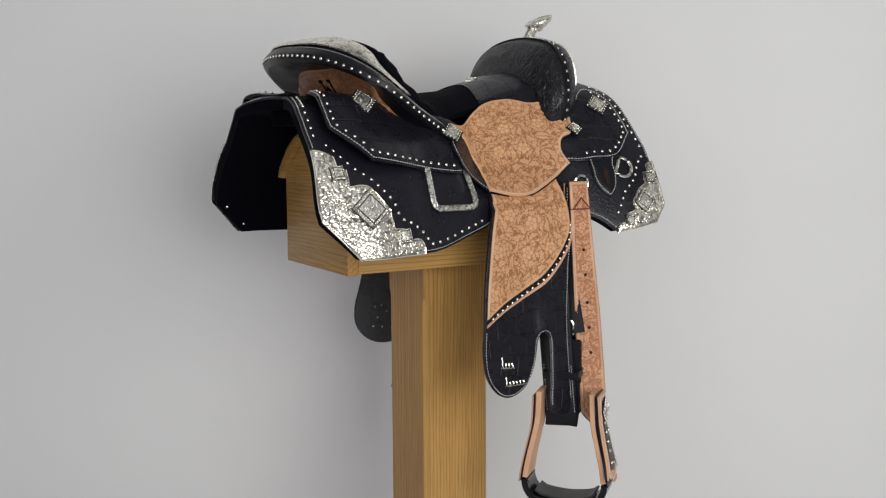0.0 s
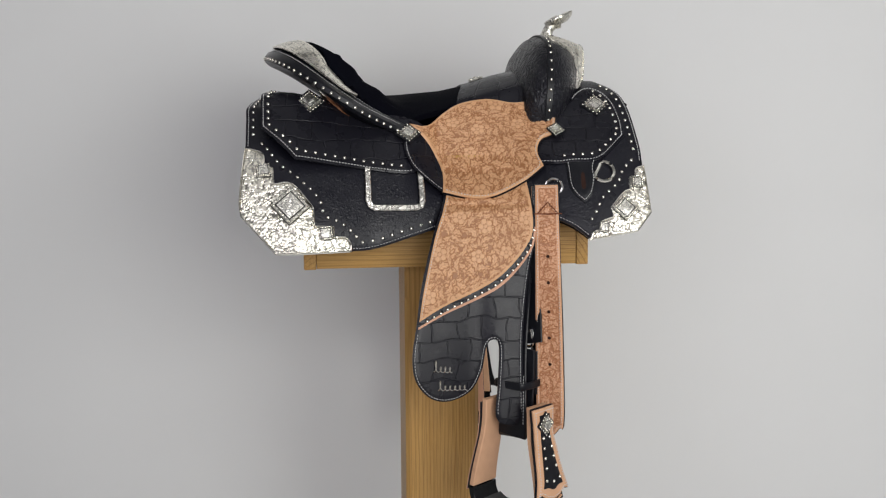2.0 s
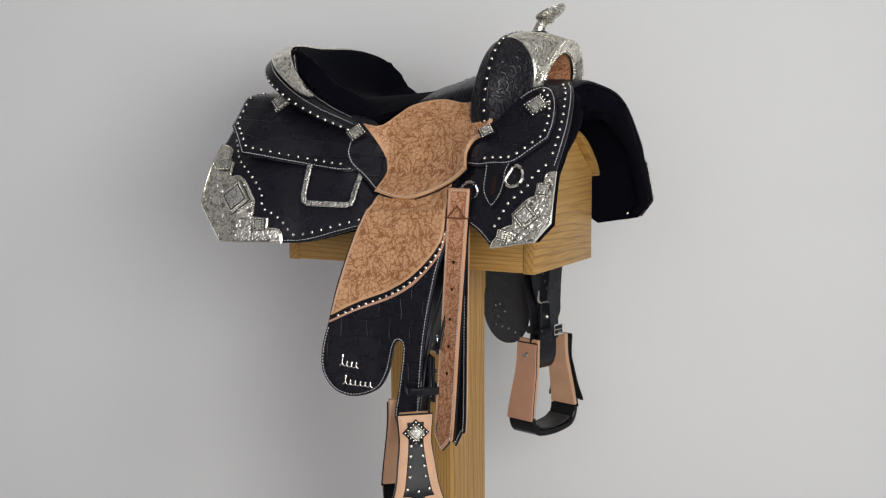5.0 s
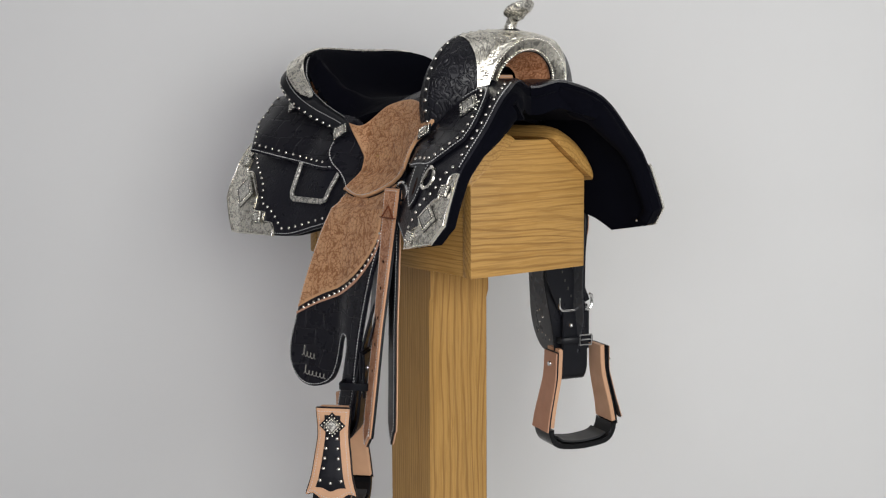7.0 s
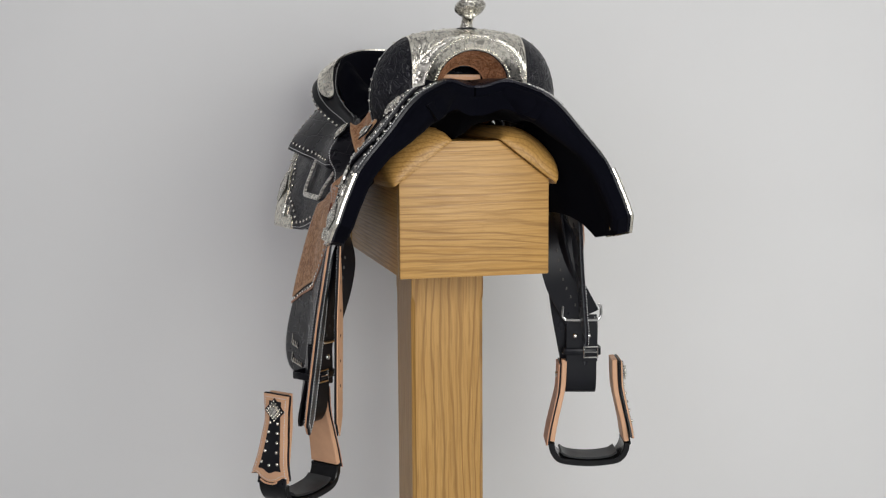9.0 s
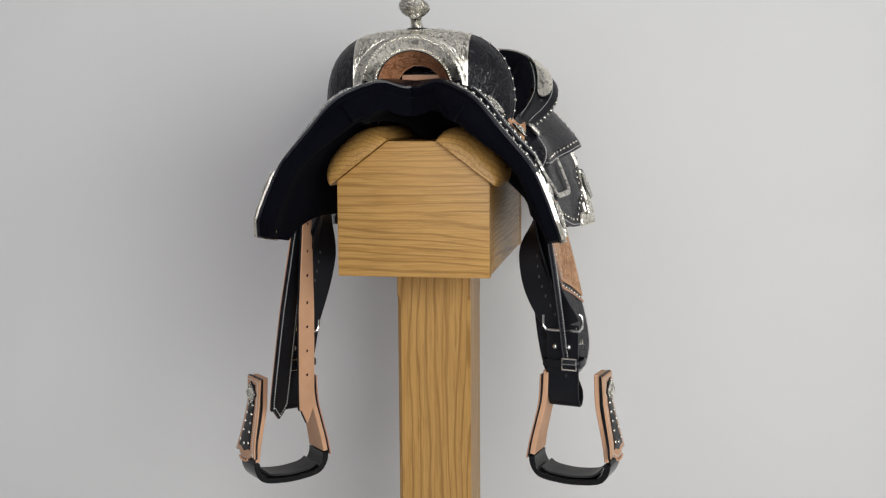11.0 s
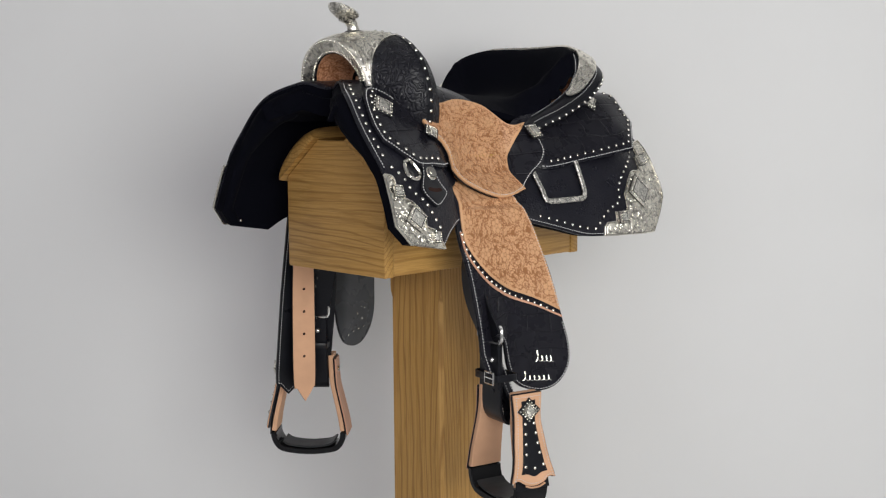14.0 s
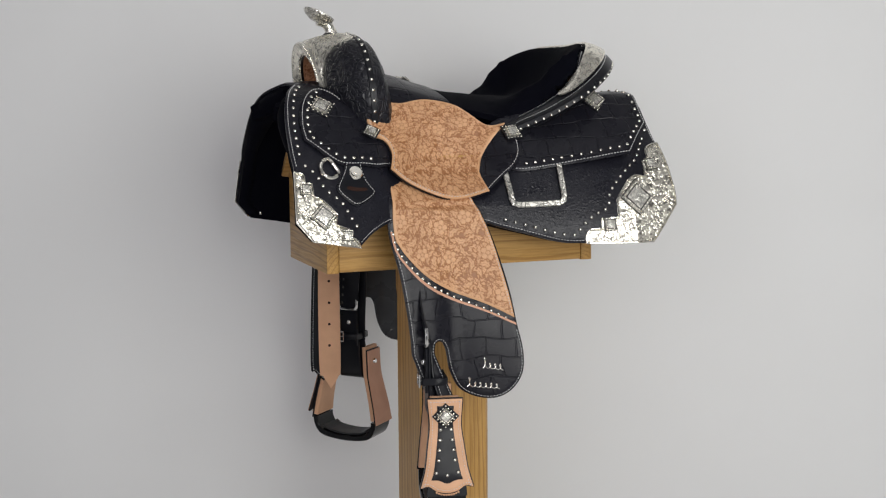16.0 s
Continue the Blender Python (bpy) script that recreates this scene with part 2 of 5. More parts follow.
# ---------------------------------------------------------------- carved leaf work
def leaf_work(seed, flower_gap, leaf_gap, size=0.36, step=0.0005):
    """Height field of overlapping carved leaves that wheel round flowers: 0 in the cuts, 1 on the ridges. It repeats after size."""
    n = int(round(size / step))
    field = np.zeros((n, n), np.float32)
    rng = np.random.default_rng(seed)
    m = int(round(size / flower_gap))
    gi, gj = np.meshgrid(np.arange(m), np.arange(m))
    heart = (np.stack([gi.ravel() + 0.5 * (gj.ravel() % 2), gj.ravel()], 1) + 0.5 + rng.uniform(-0.22, 0.22, (m * m, 2))) * size / m
    spin = rng.choice([-1.0, 1.0], m * m)

    def stamp(x, y, reach):
        k = int(reach / step)
        i, j = np.meshgrid(np.arange(-k, k + 1), np.arange(-k, k + 1))
        ci, cj = int(x / step), int(y / step)
        return (ci + i) % n, (cj + j) % n, i * step, j * step

    k = int(round(size / leaf_gap))
    spots = [(a, b) for a in range(k) for b in range(k)]
    for q in rng.permutation(len(spots)):
        x, y = (np.array(spots[q]) + rng.uniform(0.1, 0.9, 2)) * size / k
        d = (heart - (x, y) + size / 2) % size - size / 2
        f = int(np.argmin((d * d).sum(1)))
        turn = math.atan2(d[f][1], d[f][0]) + spin[f] * (1.57 + rng.uniform(0.1, 0.7))
        length, wide = leaf_gap * rng.uniform(2.1, 3.2), leaf_gap * rng.uniform(0.38, 0.60)
        ii, jj, dx, dy = stamp(x, y, length * 0.62)
        u = (dx * math.cos(turn) + dy * math.sin(turn)) / length + 0.5
        v = dy * math.cos(turn) - dx * math.sin(turn) - spin[f] * 1.1 * length * ((u - 0.5) ** 2 - 0.1)
        w = wide * np.sin(np.pi * np.clip(u, 0, 1) ** 0.72) * (1 + 0.24 * np.sin(2 * np.pi * 4 * u))
        edge = (np.abs(v) < w + 0.0013) & (u > -0.06) & (u < 1.06)
        fill = (np.abs(v) < w) & (u > 0) & (u < 1)
        field[jj[edge], ii[edge]] = 0.0
        r = np.abs(v) / np.maximum(w, 1e-5)
        h = 0.55 + 0.45 * (1 - r ** 2) - 0.50 * (np.abs(v) < 0.0006) - 0.22 * (np.sin(2 * np.pi * 4 * u + 2.2 * r) > 0.6)
        field[jj[fill], ii[fill]] = h[fill]
    for x, y in heart:
        big = flower_gap * rng.uniform(0.19, 0.26)
        tip = rng.uniform(0, 6)
        ii, jj, dx, dy = stamp(x % size, y % size, big * 1.2)
        r, a = np.hypot(dx, dy), np.arctan2(dy, dx) + tip
        rim_ = big * (0.72 + 0.28 * np.abs(np.cos(2.5 * a)))
        field[jj[r < rim_ + 0.0010], ii[r < rim_ + 0.0010]] = 0.0
        h = 0.55 + 0.45 * np.abs(np.cos(2.5 * a)) ** 0.6 - 0.25 * (np.sin(15 * a) > 0.5) - 0.5 * (np.abs(r - big * 0.30) < 0.0007)
        field[jj[r < rim_], ii[r < rim_]] = h[r < rim_]
    field = np.clip(field, 0, 1)

    def height(a, b):
        p, q = a / step, b / step
        i, j = math.floor(p), math.floor(q)
        p, q = p - i, q - j
        return float((field[j % n, i % n] * (1 - p) + field[j % n, (i + 1) % n] * p) * (1 - q) + (field[(j + 1) % n, i % n] * (1 - p) + field[(j + 1) % n, (i + 1) % n] * p) * q)

    return height


FLORAL = leaf_work(3, 0.060, 0.0100)
FLORAL_FINE = leaf_work(5, 0.036, 0.0085)
SCROLLED = leaf_work(8, 0.036, 0.0095)


# ---------------------------------------------------------------- mesh helpers
def part(name, bm, material, parent=None, label="", smooth=True):
    data = bpy.data.meshes.new(name)
    bm.to_mesh(data)
    bm.free()
    if smooth:
        data.shade_smooth()
        data.set_sharp_from_angle(angle=radians(42))
    data.materials.append(material)
    ob = new(name, data)
    ob.parent = parent
    return tagged(ob, label)


def box(size, centre=(0, 0, 0), bevel=0.003, segments=2):
    bm = bmesh.new()
    bmesh.ops.create_cube(bm, size=1.0, matrix=Matrix.Translation(centre) @ Matrix.Diagonal((*size, 1)))
    if bevel:
        bmesh.ops.bevel(bm, geom=bm.edges[:], offset=bevel, segments=segments, affect="EDGES", profile=0.6)
    return bm


def catmull(points, step, closed=False):
    """A smooth line through 2D or 3D points; a point with a trailing True flag is a corner."""
    dim = min(len(p) - (1 if isinstance(p[-1], bool) else 0) for p in points)
    P = [np.array(p[:dim], float) for p in points]
    corner = [isinstance(p[-1], bool) for p in points]
    n, out = len(P), []
    for i in range(n if closed else n - 1):
        a, b = P[i], P[(i + 1) % n]
        before = P[i - 1] if (closed or i > 0) else 2 * a - b
        after = P[(i + 2) % n] if (closed or i + 2 < n) else 2 * b - a
        ta = (b - a) if corner[i] else (b - before) / 2
        tb = (b - a) if corner[(i + 1) % n] else (after - a) / 2
        k = max(1, int(round(np.linalg.norm(b - a) / step)))
        for j in range(k):
            t = j / k
            out.append((2 * t**3 - 3 * t**2 + 1) * a + (t**3 - 2 * t**2 + t) * ta + (3 * t**2 - 2 * t**3) * b + (t**3 - t**2) * tb)
    if not closed:
        out.append(P[-1])
    return np.array(out)


def inset(poly, d):
    """The closed outline moved inwards by d."""
    nxt, prv = np.roll(poly, -1, 0), np.roll(poly, 1, 0)
    area = np.sum(poly[:, 0] * nxt[:, 1] - nxt[:, 0] * poly[:, 1])
    t = nxt - prv
    t /= np.linalg.norm(t, axis=1)[:, None] + 1e-9
    n = np.stack([-t[:, 1], t[:, 0]], 1) * (1 if area > 0 else -1)
    return poly + n * d


def away(pts, poly):
    """Distance of each point from the outline, and whether it lies inside."""
    a, b = poly, np.roll(poly, -1, 0)
    ab = b - a
    t = np.clip(((pts[:, None] - a) * ab).sum(2) / ((ab * ab).sum(1) + 1e-12), 0, 1)
    d = np.linalg.norm(pts[:, None] - (a + t[:, :, None] * ab), axis=2).min(1)
    y, ya, yb = pts[:, None, 1], a[:, 1], b[:, 1]
    cross = ((ya > y) != (yb > y)) & (pts[:, None, 0] < (b[:, 0] - a[:, 0]) * (y - ya) / (yb - ya + 1e-12) + a[:, 0])
    return d, cross.sum(1) % 2 == 1


def sheet(name, poly, surf, low, high, material, parent, label="", grid=0.012, rings=(0.006, 0.011), soft=0.4, relief=None, deep=0.0015, hem=0.0042):
    """A piece of leather or metal with thickness, cut to an outline and laid on surf(a, b, off); relief(a, b) carves it inside a plain hem."""

    inner = []
    for d in rings:
        ring = inset(poly, d)
        dist, inside = away(ring, poly)
        inner.append(ring[inside & (dist > d * 0.85)])
    lo, hi = poly.min(0), poly.max(0)
    gx, gy = np.meshgrid(np.arange(lo[0], hi[0], grid), np.arange(lo[1], hi[1], grid))
    pts = np.stack([gx.ravel(), gy.ravel()], 1)
    if len(pts):
        dist, inside = away(pts, poly)
        inner.append(pts[inside & (dist > (rings[-1] if rings else 0) + grid * 0.45)])
    allp = np.concatenate([poly] + inner)
    n = len(poly)
    v2, _, faces, orig, _, _ = delaunay_2d_cdt([Vector(p) for p in allp], [], [list(range(n))], 1, 1e-6)
    flat = np.array([tuple(v) for v in v2])
    dist, _ = away(flat, poly)
    bm = bmesh.new()
    uvl, edl = bm.loops.layers.uv.new("UVMap"), bm.loops.layers.uv.new("Edge")
    top, bot, carved = [], [], []
    for p, d in zip(flat, dist):
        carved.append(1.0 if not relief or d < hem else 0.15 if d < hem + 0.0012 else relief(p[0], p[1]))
        h = high - (high - low) * soft * (1 if d < 1e-5 else 0) - (1 - carved[-1]) * deep
        top.append(bm.verts.new(surf(p[0], p[1], h)))
        bot.append(bm.verts.new(surf(p[0], p[1], low)) if not relief or d < 1e-5 else None)
    count, rim = {}, []
    for f in faces:
        for i in range(len(f)):
            count[(f[i], f[(i + 1) % len(f)])] = 1

    def face(verts, ids):
        try:
            f = bm.faces.new(verts)
        except ValueError:
            return
        for loop, i in zip(f.loops, ids):
            loop[uvl].uv = flat[i]
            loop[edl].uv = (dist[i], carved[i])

    for f in faces:
        face([top[i] for i in f], f)
        if not relief:
            face([bot[i] for i in reversed(f)], list(reversed(f)))
    for i, j in count:
        if (j, i) not in count:
            if bot[i] and bot[j]:
                face([top[j], top[i], bot[i], bot[j]], (j, i, i, j))
    bmesh.ops.recalc_face_normals(bm, faces=bm.faces[:])
    return part(name, bm, material, parent, label)


def patch(fn, nu, nv, thick, relief=None, deep=0.0014, hem=0.003):
    """A shell over fn(u, v) in 0..1, thickened against its normal; relief(a, b) carves its face."""
    bm = bmesh.new()
    uvl = bm.loops.layers.uv.new("UVMap")
    edl = bm.loops.layers.uv.new("Edge")
    P = np.array([[tuple(fn(i / nu, j / nv)) for j in range(nv + 1)] for i in range(nu + 1)])
    du, dv = np.gradient(P, axis=0), np.gradient(P, axis=1)
    N = np.cross(du, dv)
    N /= np.linalg.norm(N, axis=2)[:, :, None] + 1e-12
    lu = np.concatenate([[0], np.cumsum(np.linalg.norm(np.diff(P[:, nv // 2], axis=0), axis=1))])
    lv = np.concatenate([[0], np.cumsum(np.linalg.norm(np.diff(P[nu // 2], axis=0), axis=1))])
    away_from = lambda i, j: min(lu[i], lu[-1] - lu[i], lv[j], lv[-1] - lv[j])
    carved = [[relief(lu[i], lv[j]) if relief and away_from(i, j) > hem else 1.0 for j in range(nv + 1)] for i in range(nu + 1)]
    out = 1 if thick > 0 else -1
    A = [[bm.verts.new(P[i, j] - N[i, j] * out * deep * (1 - carved[i][j])) for j in range(nv + 1)] for i in range(nu + 1)]
    B = [[bm.verts.new(P[i, j] - N[i, j] * thick) for j in range(nv + 1)] for i in range(nu + 1)]
    def quad(vs, ids):
        try:
            f = bm.faces.new(vs)
        except ValueError:
            return
        for loop, (i, j) in zip(f.loops, ids):
            loop[uvl].uv = (lu[i], lv[j])
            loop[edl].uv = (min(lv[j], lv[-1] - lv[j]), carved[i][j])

    for i in range(nu):
        for j in range(nv):
            ids = [(i, j), (i + 1, j), (i + 1, j + 1), (i, j + 1)]
            quad([A[a][b] for a, b in ids], ids)
            quad([B[a][b] for a, b in reversed(ids)], list(reversed(ids)))
    for i in range(nu):
        quad([A[i + 1][0], A[i][0], B[i][0], B[i + 1][0]], [(i + 1, 0), (i, 0), (i, 0), (i + 1, 0)])
        quad([A[i][nv], A[i + 1][nv], B[i + 1][nv], B[i][nv]], [(i, nv), (i + 1, nv), (i + 1, nv), (i, nv)])
    for j in range(nv):
        quad([A[0][j], A[0][j + 1], B[0][j + 1], B[0][j]], [(0, j), (0, j + 1), (0, j + 1), (0, j)])
        quad([A[nu][j + 1], A[nu][j], B[nu][j], B[nu][j + 1]], [(nu, j + 1), (nu, j), (nu, j), (nu, j + 1)])
    bmesh.ops.recalc_face_normals(bm, faces=bm.faces[:])
    return bm


def sweep(points, section, closed=False, across=None, bm=None):
    """A solid rod along 3D points; section is a list of (sideways, outwards); across(i) gives the sideways axis."""
    bm = bm or bmesh.new()
    P = [Vector(p) for p in points]
    n, rings = len(P), []
    for i, p in enumerate(P):
        t = (P[(i + 1) % n] - P[i - 1]) if closed else (P[min(i + 1, n - 1)] - P[max(i - 1, 0)])
        t.normalize()
        side = Vector(across(i)) if across else t.orthogonal()
        side = (side - t * side.dot(t)).normalized()
        up = side.cross(t)
        sec = section(i) if callable(section) else section
        rings.append([bm.verts.new(p + side * a + up * b) for a, b in sec])
    m = len(rings[0])
    for i in range(n if closed else n - 1):
        a, b = rings[i], rings[(i + 1) % n]
        for k in range(m):
            bm.faces.new([a[k], a[(k + 1) % m], b[(k + 1) % m], b[k]])
    if not closed:
        bm.faces.new(list(reversed(rings[0])))
        bm.faces.new(rings[-1])
    bmesh.ops.recalc_face_normals(bm, faces=bm.faces[:])
    return bm


def circle(r, n=8, flat=1.0):
    return [(r * math.cos(2 * math.pi * k / n), r * flat * math.sin(2 * math.pi * k / n)) for k in range(n)]


def slab(w, t):
    """Section of a strap with eased edges."""
    a, b, e = w / 2, t / 2, min(t * 0.35, 0.0015)
    return [(-a + e, -b), (a - e, -b), (a, -b + e), (a, b - e), (a - e, b), (-a + e, b), (-a, b - e), (-a, -b + e)]


def dome_mesh(name, r, h, n=8):
    bm = bmesh.new()
    top = bm.verts.new((0, 0, h))
    r1 = [bm.verts.new((r * 0.62 * math.cos(k * 2 * math.pi / n), r * 0.62 * math.sin(k * 2 * math.pi / n), h * 0.8)) for k in range(n)]
    r0 = [bm.verts.new((r * math.cos(k * 2 * math.pi / n), r * math.sin(k * 2 * math.pi / n), 0)) for k in range(n)]
    for k in range(n):
        q = (k + 1) % n
        bm.faces.new([top, r1[k], r1[q]])
        bm.faces.new([r1[k], r0[k], r0[q], r1[q]])
    bm.faces.new(list(reversed(r0)))
    data = bpy.data.meshes.new(name)
    bm.to_mesh(data)
    bm.free()
    data.shade_smooth()
    data.materials.append(SILVER)
    return data


STUD = dome_mesh("stud", 0.0038, 0.0034)
BEAD = dome_mesh("bead", 0.0023, 0.0023, 6)


def spaced(line, gap, start=0.5):
    """Even steps along a line of 2D or 3D points."""
    L = np.concatenate([[0], np.cumsum(np.linalg.norm(np.diff(line, axis=0), axis=1))])
    k = max(1, int(round(L[-1] / gap)))
    s = (np.arange(k) + start) * L[-1] / k
    return np.stack([np.interp(s, L, line[:, i]) for i in range(line.shape[1])], 1)


def frame_at(surf, a, b, off, spin=0.0):
    """A pose on a surface: z along its normal, x along the first coordinate."""
    e = 0.002
    p = Vector(surf(a, b, off))
    n = (Vector(surf(a, b, off + 0.01)) - p).normalized()
    x = Vector(surf(a + e, b, off)) - p
    x = (x - n * x.dot(n)).normalized()
    m = Matrix((x, n.cross(x), n)).transposed().to_4x4()
    m.translation = p
    return m @ pose(0, 0, 0, 0, 0, spin)


def studs(line, surf, off, parent, gap=0.0165, mesh=None):
    for a, b in spaced(np.asarray(line), gap):
        ob = new("stud", mesh or STUD)
        ob.parent = parent
        ob.matrix_basis = frame_at(surf, a, b, off)


def stitches(line, surf, off, parent, pitch=0.0052, length=0.0034, wide=0.0011):
    """A row of pale thread stitches."""
    line = np.asarray(line)
    L = np.concatenate([[0], np.cumsum(np.linalg.norm(np.diff(line, axis=0), axis=1))])
    s = np.arange(pitch / 2, L[-1] - length, pitch)
    at = lambda q: np.stack([np.interp(q, L, line[:, i]) for i in range(2)], 1)
    bm = bmesh.new()
    for p, q in zip(at(s), at(s + length)):
        d = (q - p) / (np.linalg.norm(q - p) + 1e-9)
        w = np.array([-d[1], d[0]]) * wide / 2
        low = [bm.verts.new(surf(*(c), off - 0.0008)) for c in (p - w, p + w, q + w, q - w)]
        m = (p + q) / 2
        top = [bm.verts.new(surf(*(c), off + 0.0007)) for c in (m - w * 0.7 - d * length * 0.25, m + w * 0.7 - d * length * 0.25, m + w * 0.7 + d * length * 0.25, m - w * 0.7 + d * length * 0.25)]
        bm.faces.new(top)
        for k in range(4):
            bm.faces.new([low[k], low[(k + 1) % 4], top[(k + 1) % 4], top[k]])
    bmesh.ops.recalc_face_normals(bm, faces=bm.faces[:])
    return tagged(part("stitching", bm, THREAD, parent, "row of pale thread stitches"), kind="stuff")


def edge_line(poly, d, a, b, long=False):
    """The inset outline from the point nearest to a to the one nearest to b."""
    q = inset(poly, d)
    i = int(np.argmin(np.linalg.norm(poly - np.array(a), axis=1)))
    j = int(np.argmin(np.linalg.norm(poly - np.array(b), axis=1)))
    n = len(q)
    fwd = [(i + k) % n for k in range((j - i) % n + 1)]
    bwd = [(i - k) % n for k in range((i - j) % n + 1)]
    pick = fwd if (len(fwd) < len(bwd)) != long else bwd
    line = q[pick]
    dist, inside = away(line, poly)
    keep = inside & (dist > d * 0.8)
    return line[keep] if keep.sum() > 3 else line


# ---------------------------------------------------------------- the setting
def setting():
    def slab_of(name, size, centre, mat, label, cat):
        ob = part(name, box(size, centre, 0.0), mat, None, label, smooth=False)
        return tagged(ob, category=cat, kind="structure")

    slab_of("floor", (6.4, 7.2, 0.1), (0, -2.0, -0.05), FLOOR, "plain pale grey studio floor under the saddle stand", "floor")
    slab_of("ceiling", (6.4, 7.2, 0.1), (0, -2.0, 3.35), WALL, "plain grey painted studio ceiling", "ceiling")
    slab_of("wall_north", (6.4, 0.1, 3.3), (0, 1.55, 1.65), WALL, "plain grey studio wall behind the paper", "wall")
    slab_of("wall_south", (6.4, 0.1, 3.3), (0, -5.55, 1.65), WALL, "plain grey studio wall", "wall")
    slab_of("wall_east", (0.1, 7.0, 3.3), (3.15, -2.0, 1.65), WALL, "plain grey studio wall", "wall")
    slab_of("wall_west", (0.1, 7.0, 3.3), (-3.15, -2.0, 1.65), WALL, "plain grey studio wall", "wall")

    def hang(u, v):
        x, z = -2.4 + 4.8 * u, 0.02 + 3.0 * v
        y = 0.52 + 0.006 * math.sin(2.3 * x + 0.8 * z) + 0.004 * math.sin(5.1 * z - 1.7 * x)
        y += 0.010 * math.exp(-((x - 1.02) / 0.10) ** 2 - ((z - 0.99) / 0.06) ** 2)
        return (x, y, z)

    tagged(part("backdrop", patch(hang, 96, 60, -0.003), PAPER, None, "white seamless paper backdrop hung behind the saddle"), category="backdrop", kind="structure")


# ---------------------------------------------------------------- the stand
BEAM = dict(x0=-0.259, x1=0.2605, y=0.132, low=1.0, side=1.164, top=1.232, flat=0.043)


def prism(outline, x0, x1, bevel=0.0025):
    """A board with the given (y, z) outline between x0 and x1."""
    bm = bmesh.new()
    a = [bm.verts.new((x0, y, z)) for y, z in outline]
    b = [bm.verts.new((x1, y, z)) for y, z in outline]
    n = len(a)
    for k in range(n):
        bm.faces.new([a[k], a[(k + 1) % n], b[(k + 1) % n], b[k]])
    bm.faces.new(list(reversed(a)))
    bm.faces.new(b)
    bmesh.ops.recalc_face_normals(bm, faces=bm.faces[:])
    bmesh.ops.bevel(bm, geom=bm.edges[:], offset=bevel, segments=2, affect="EDGES", profile=0.6)
    return bm


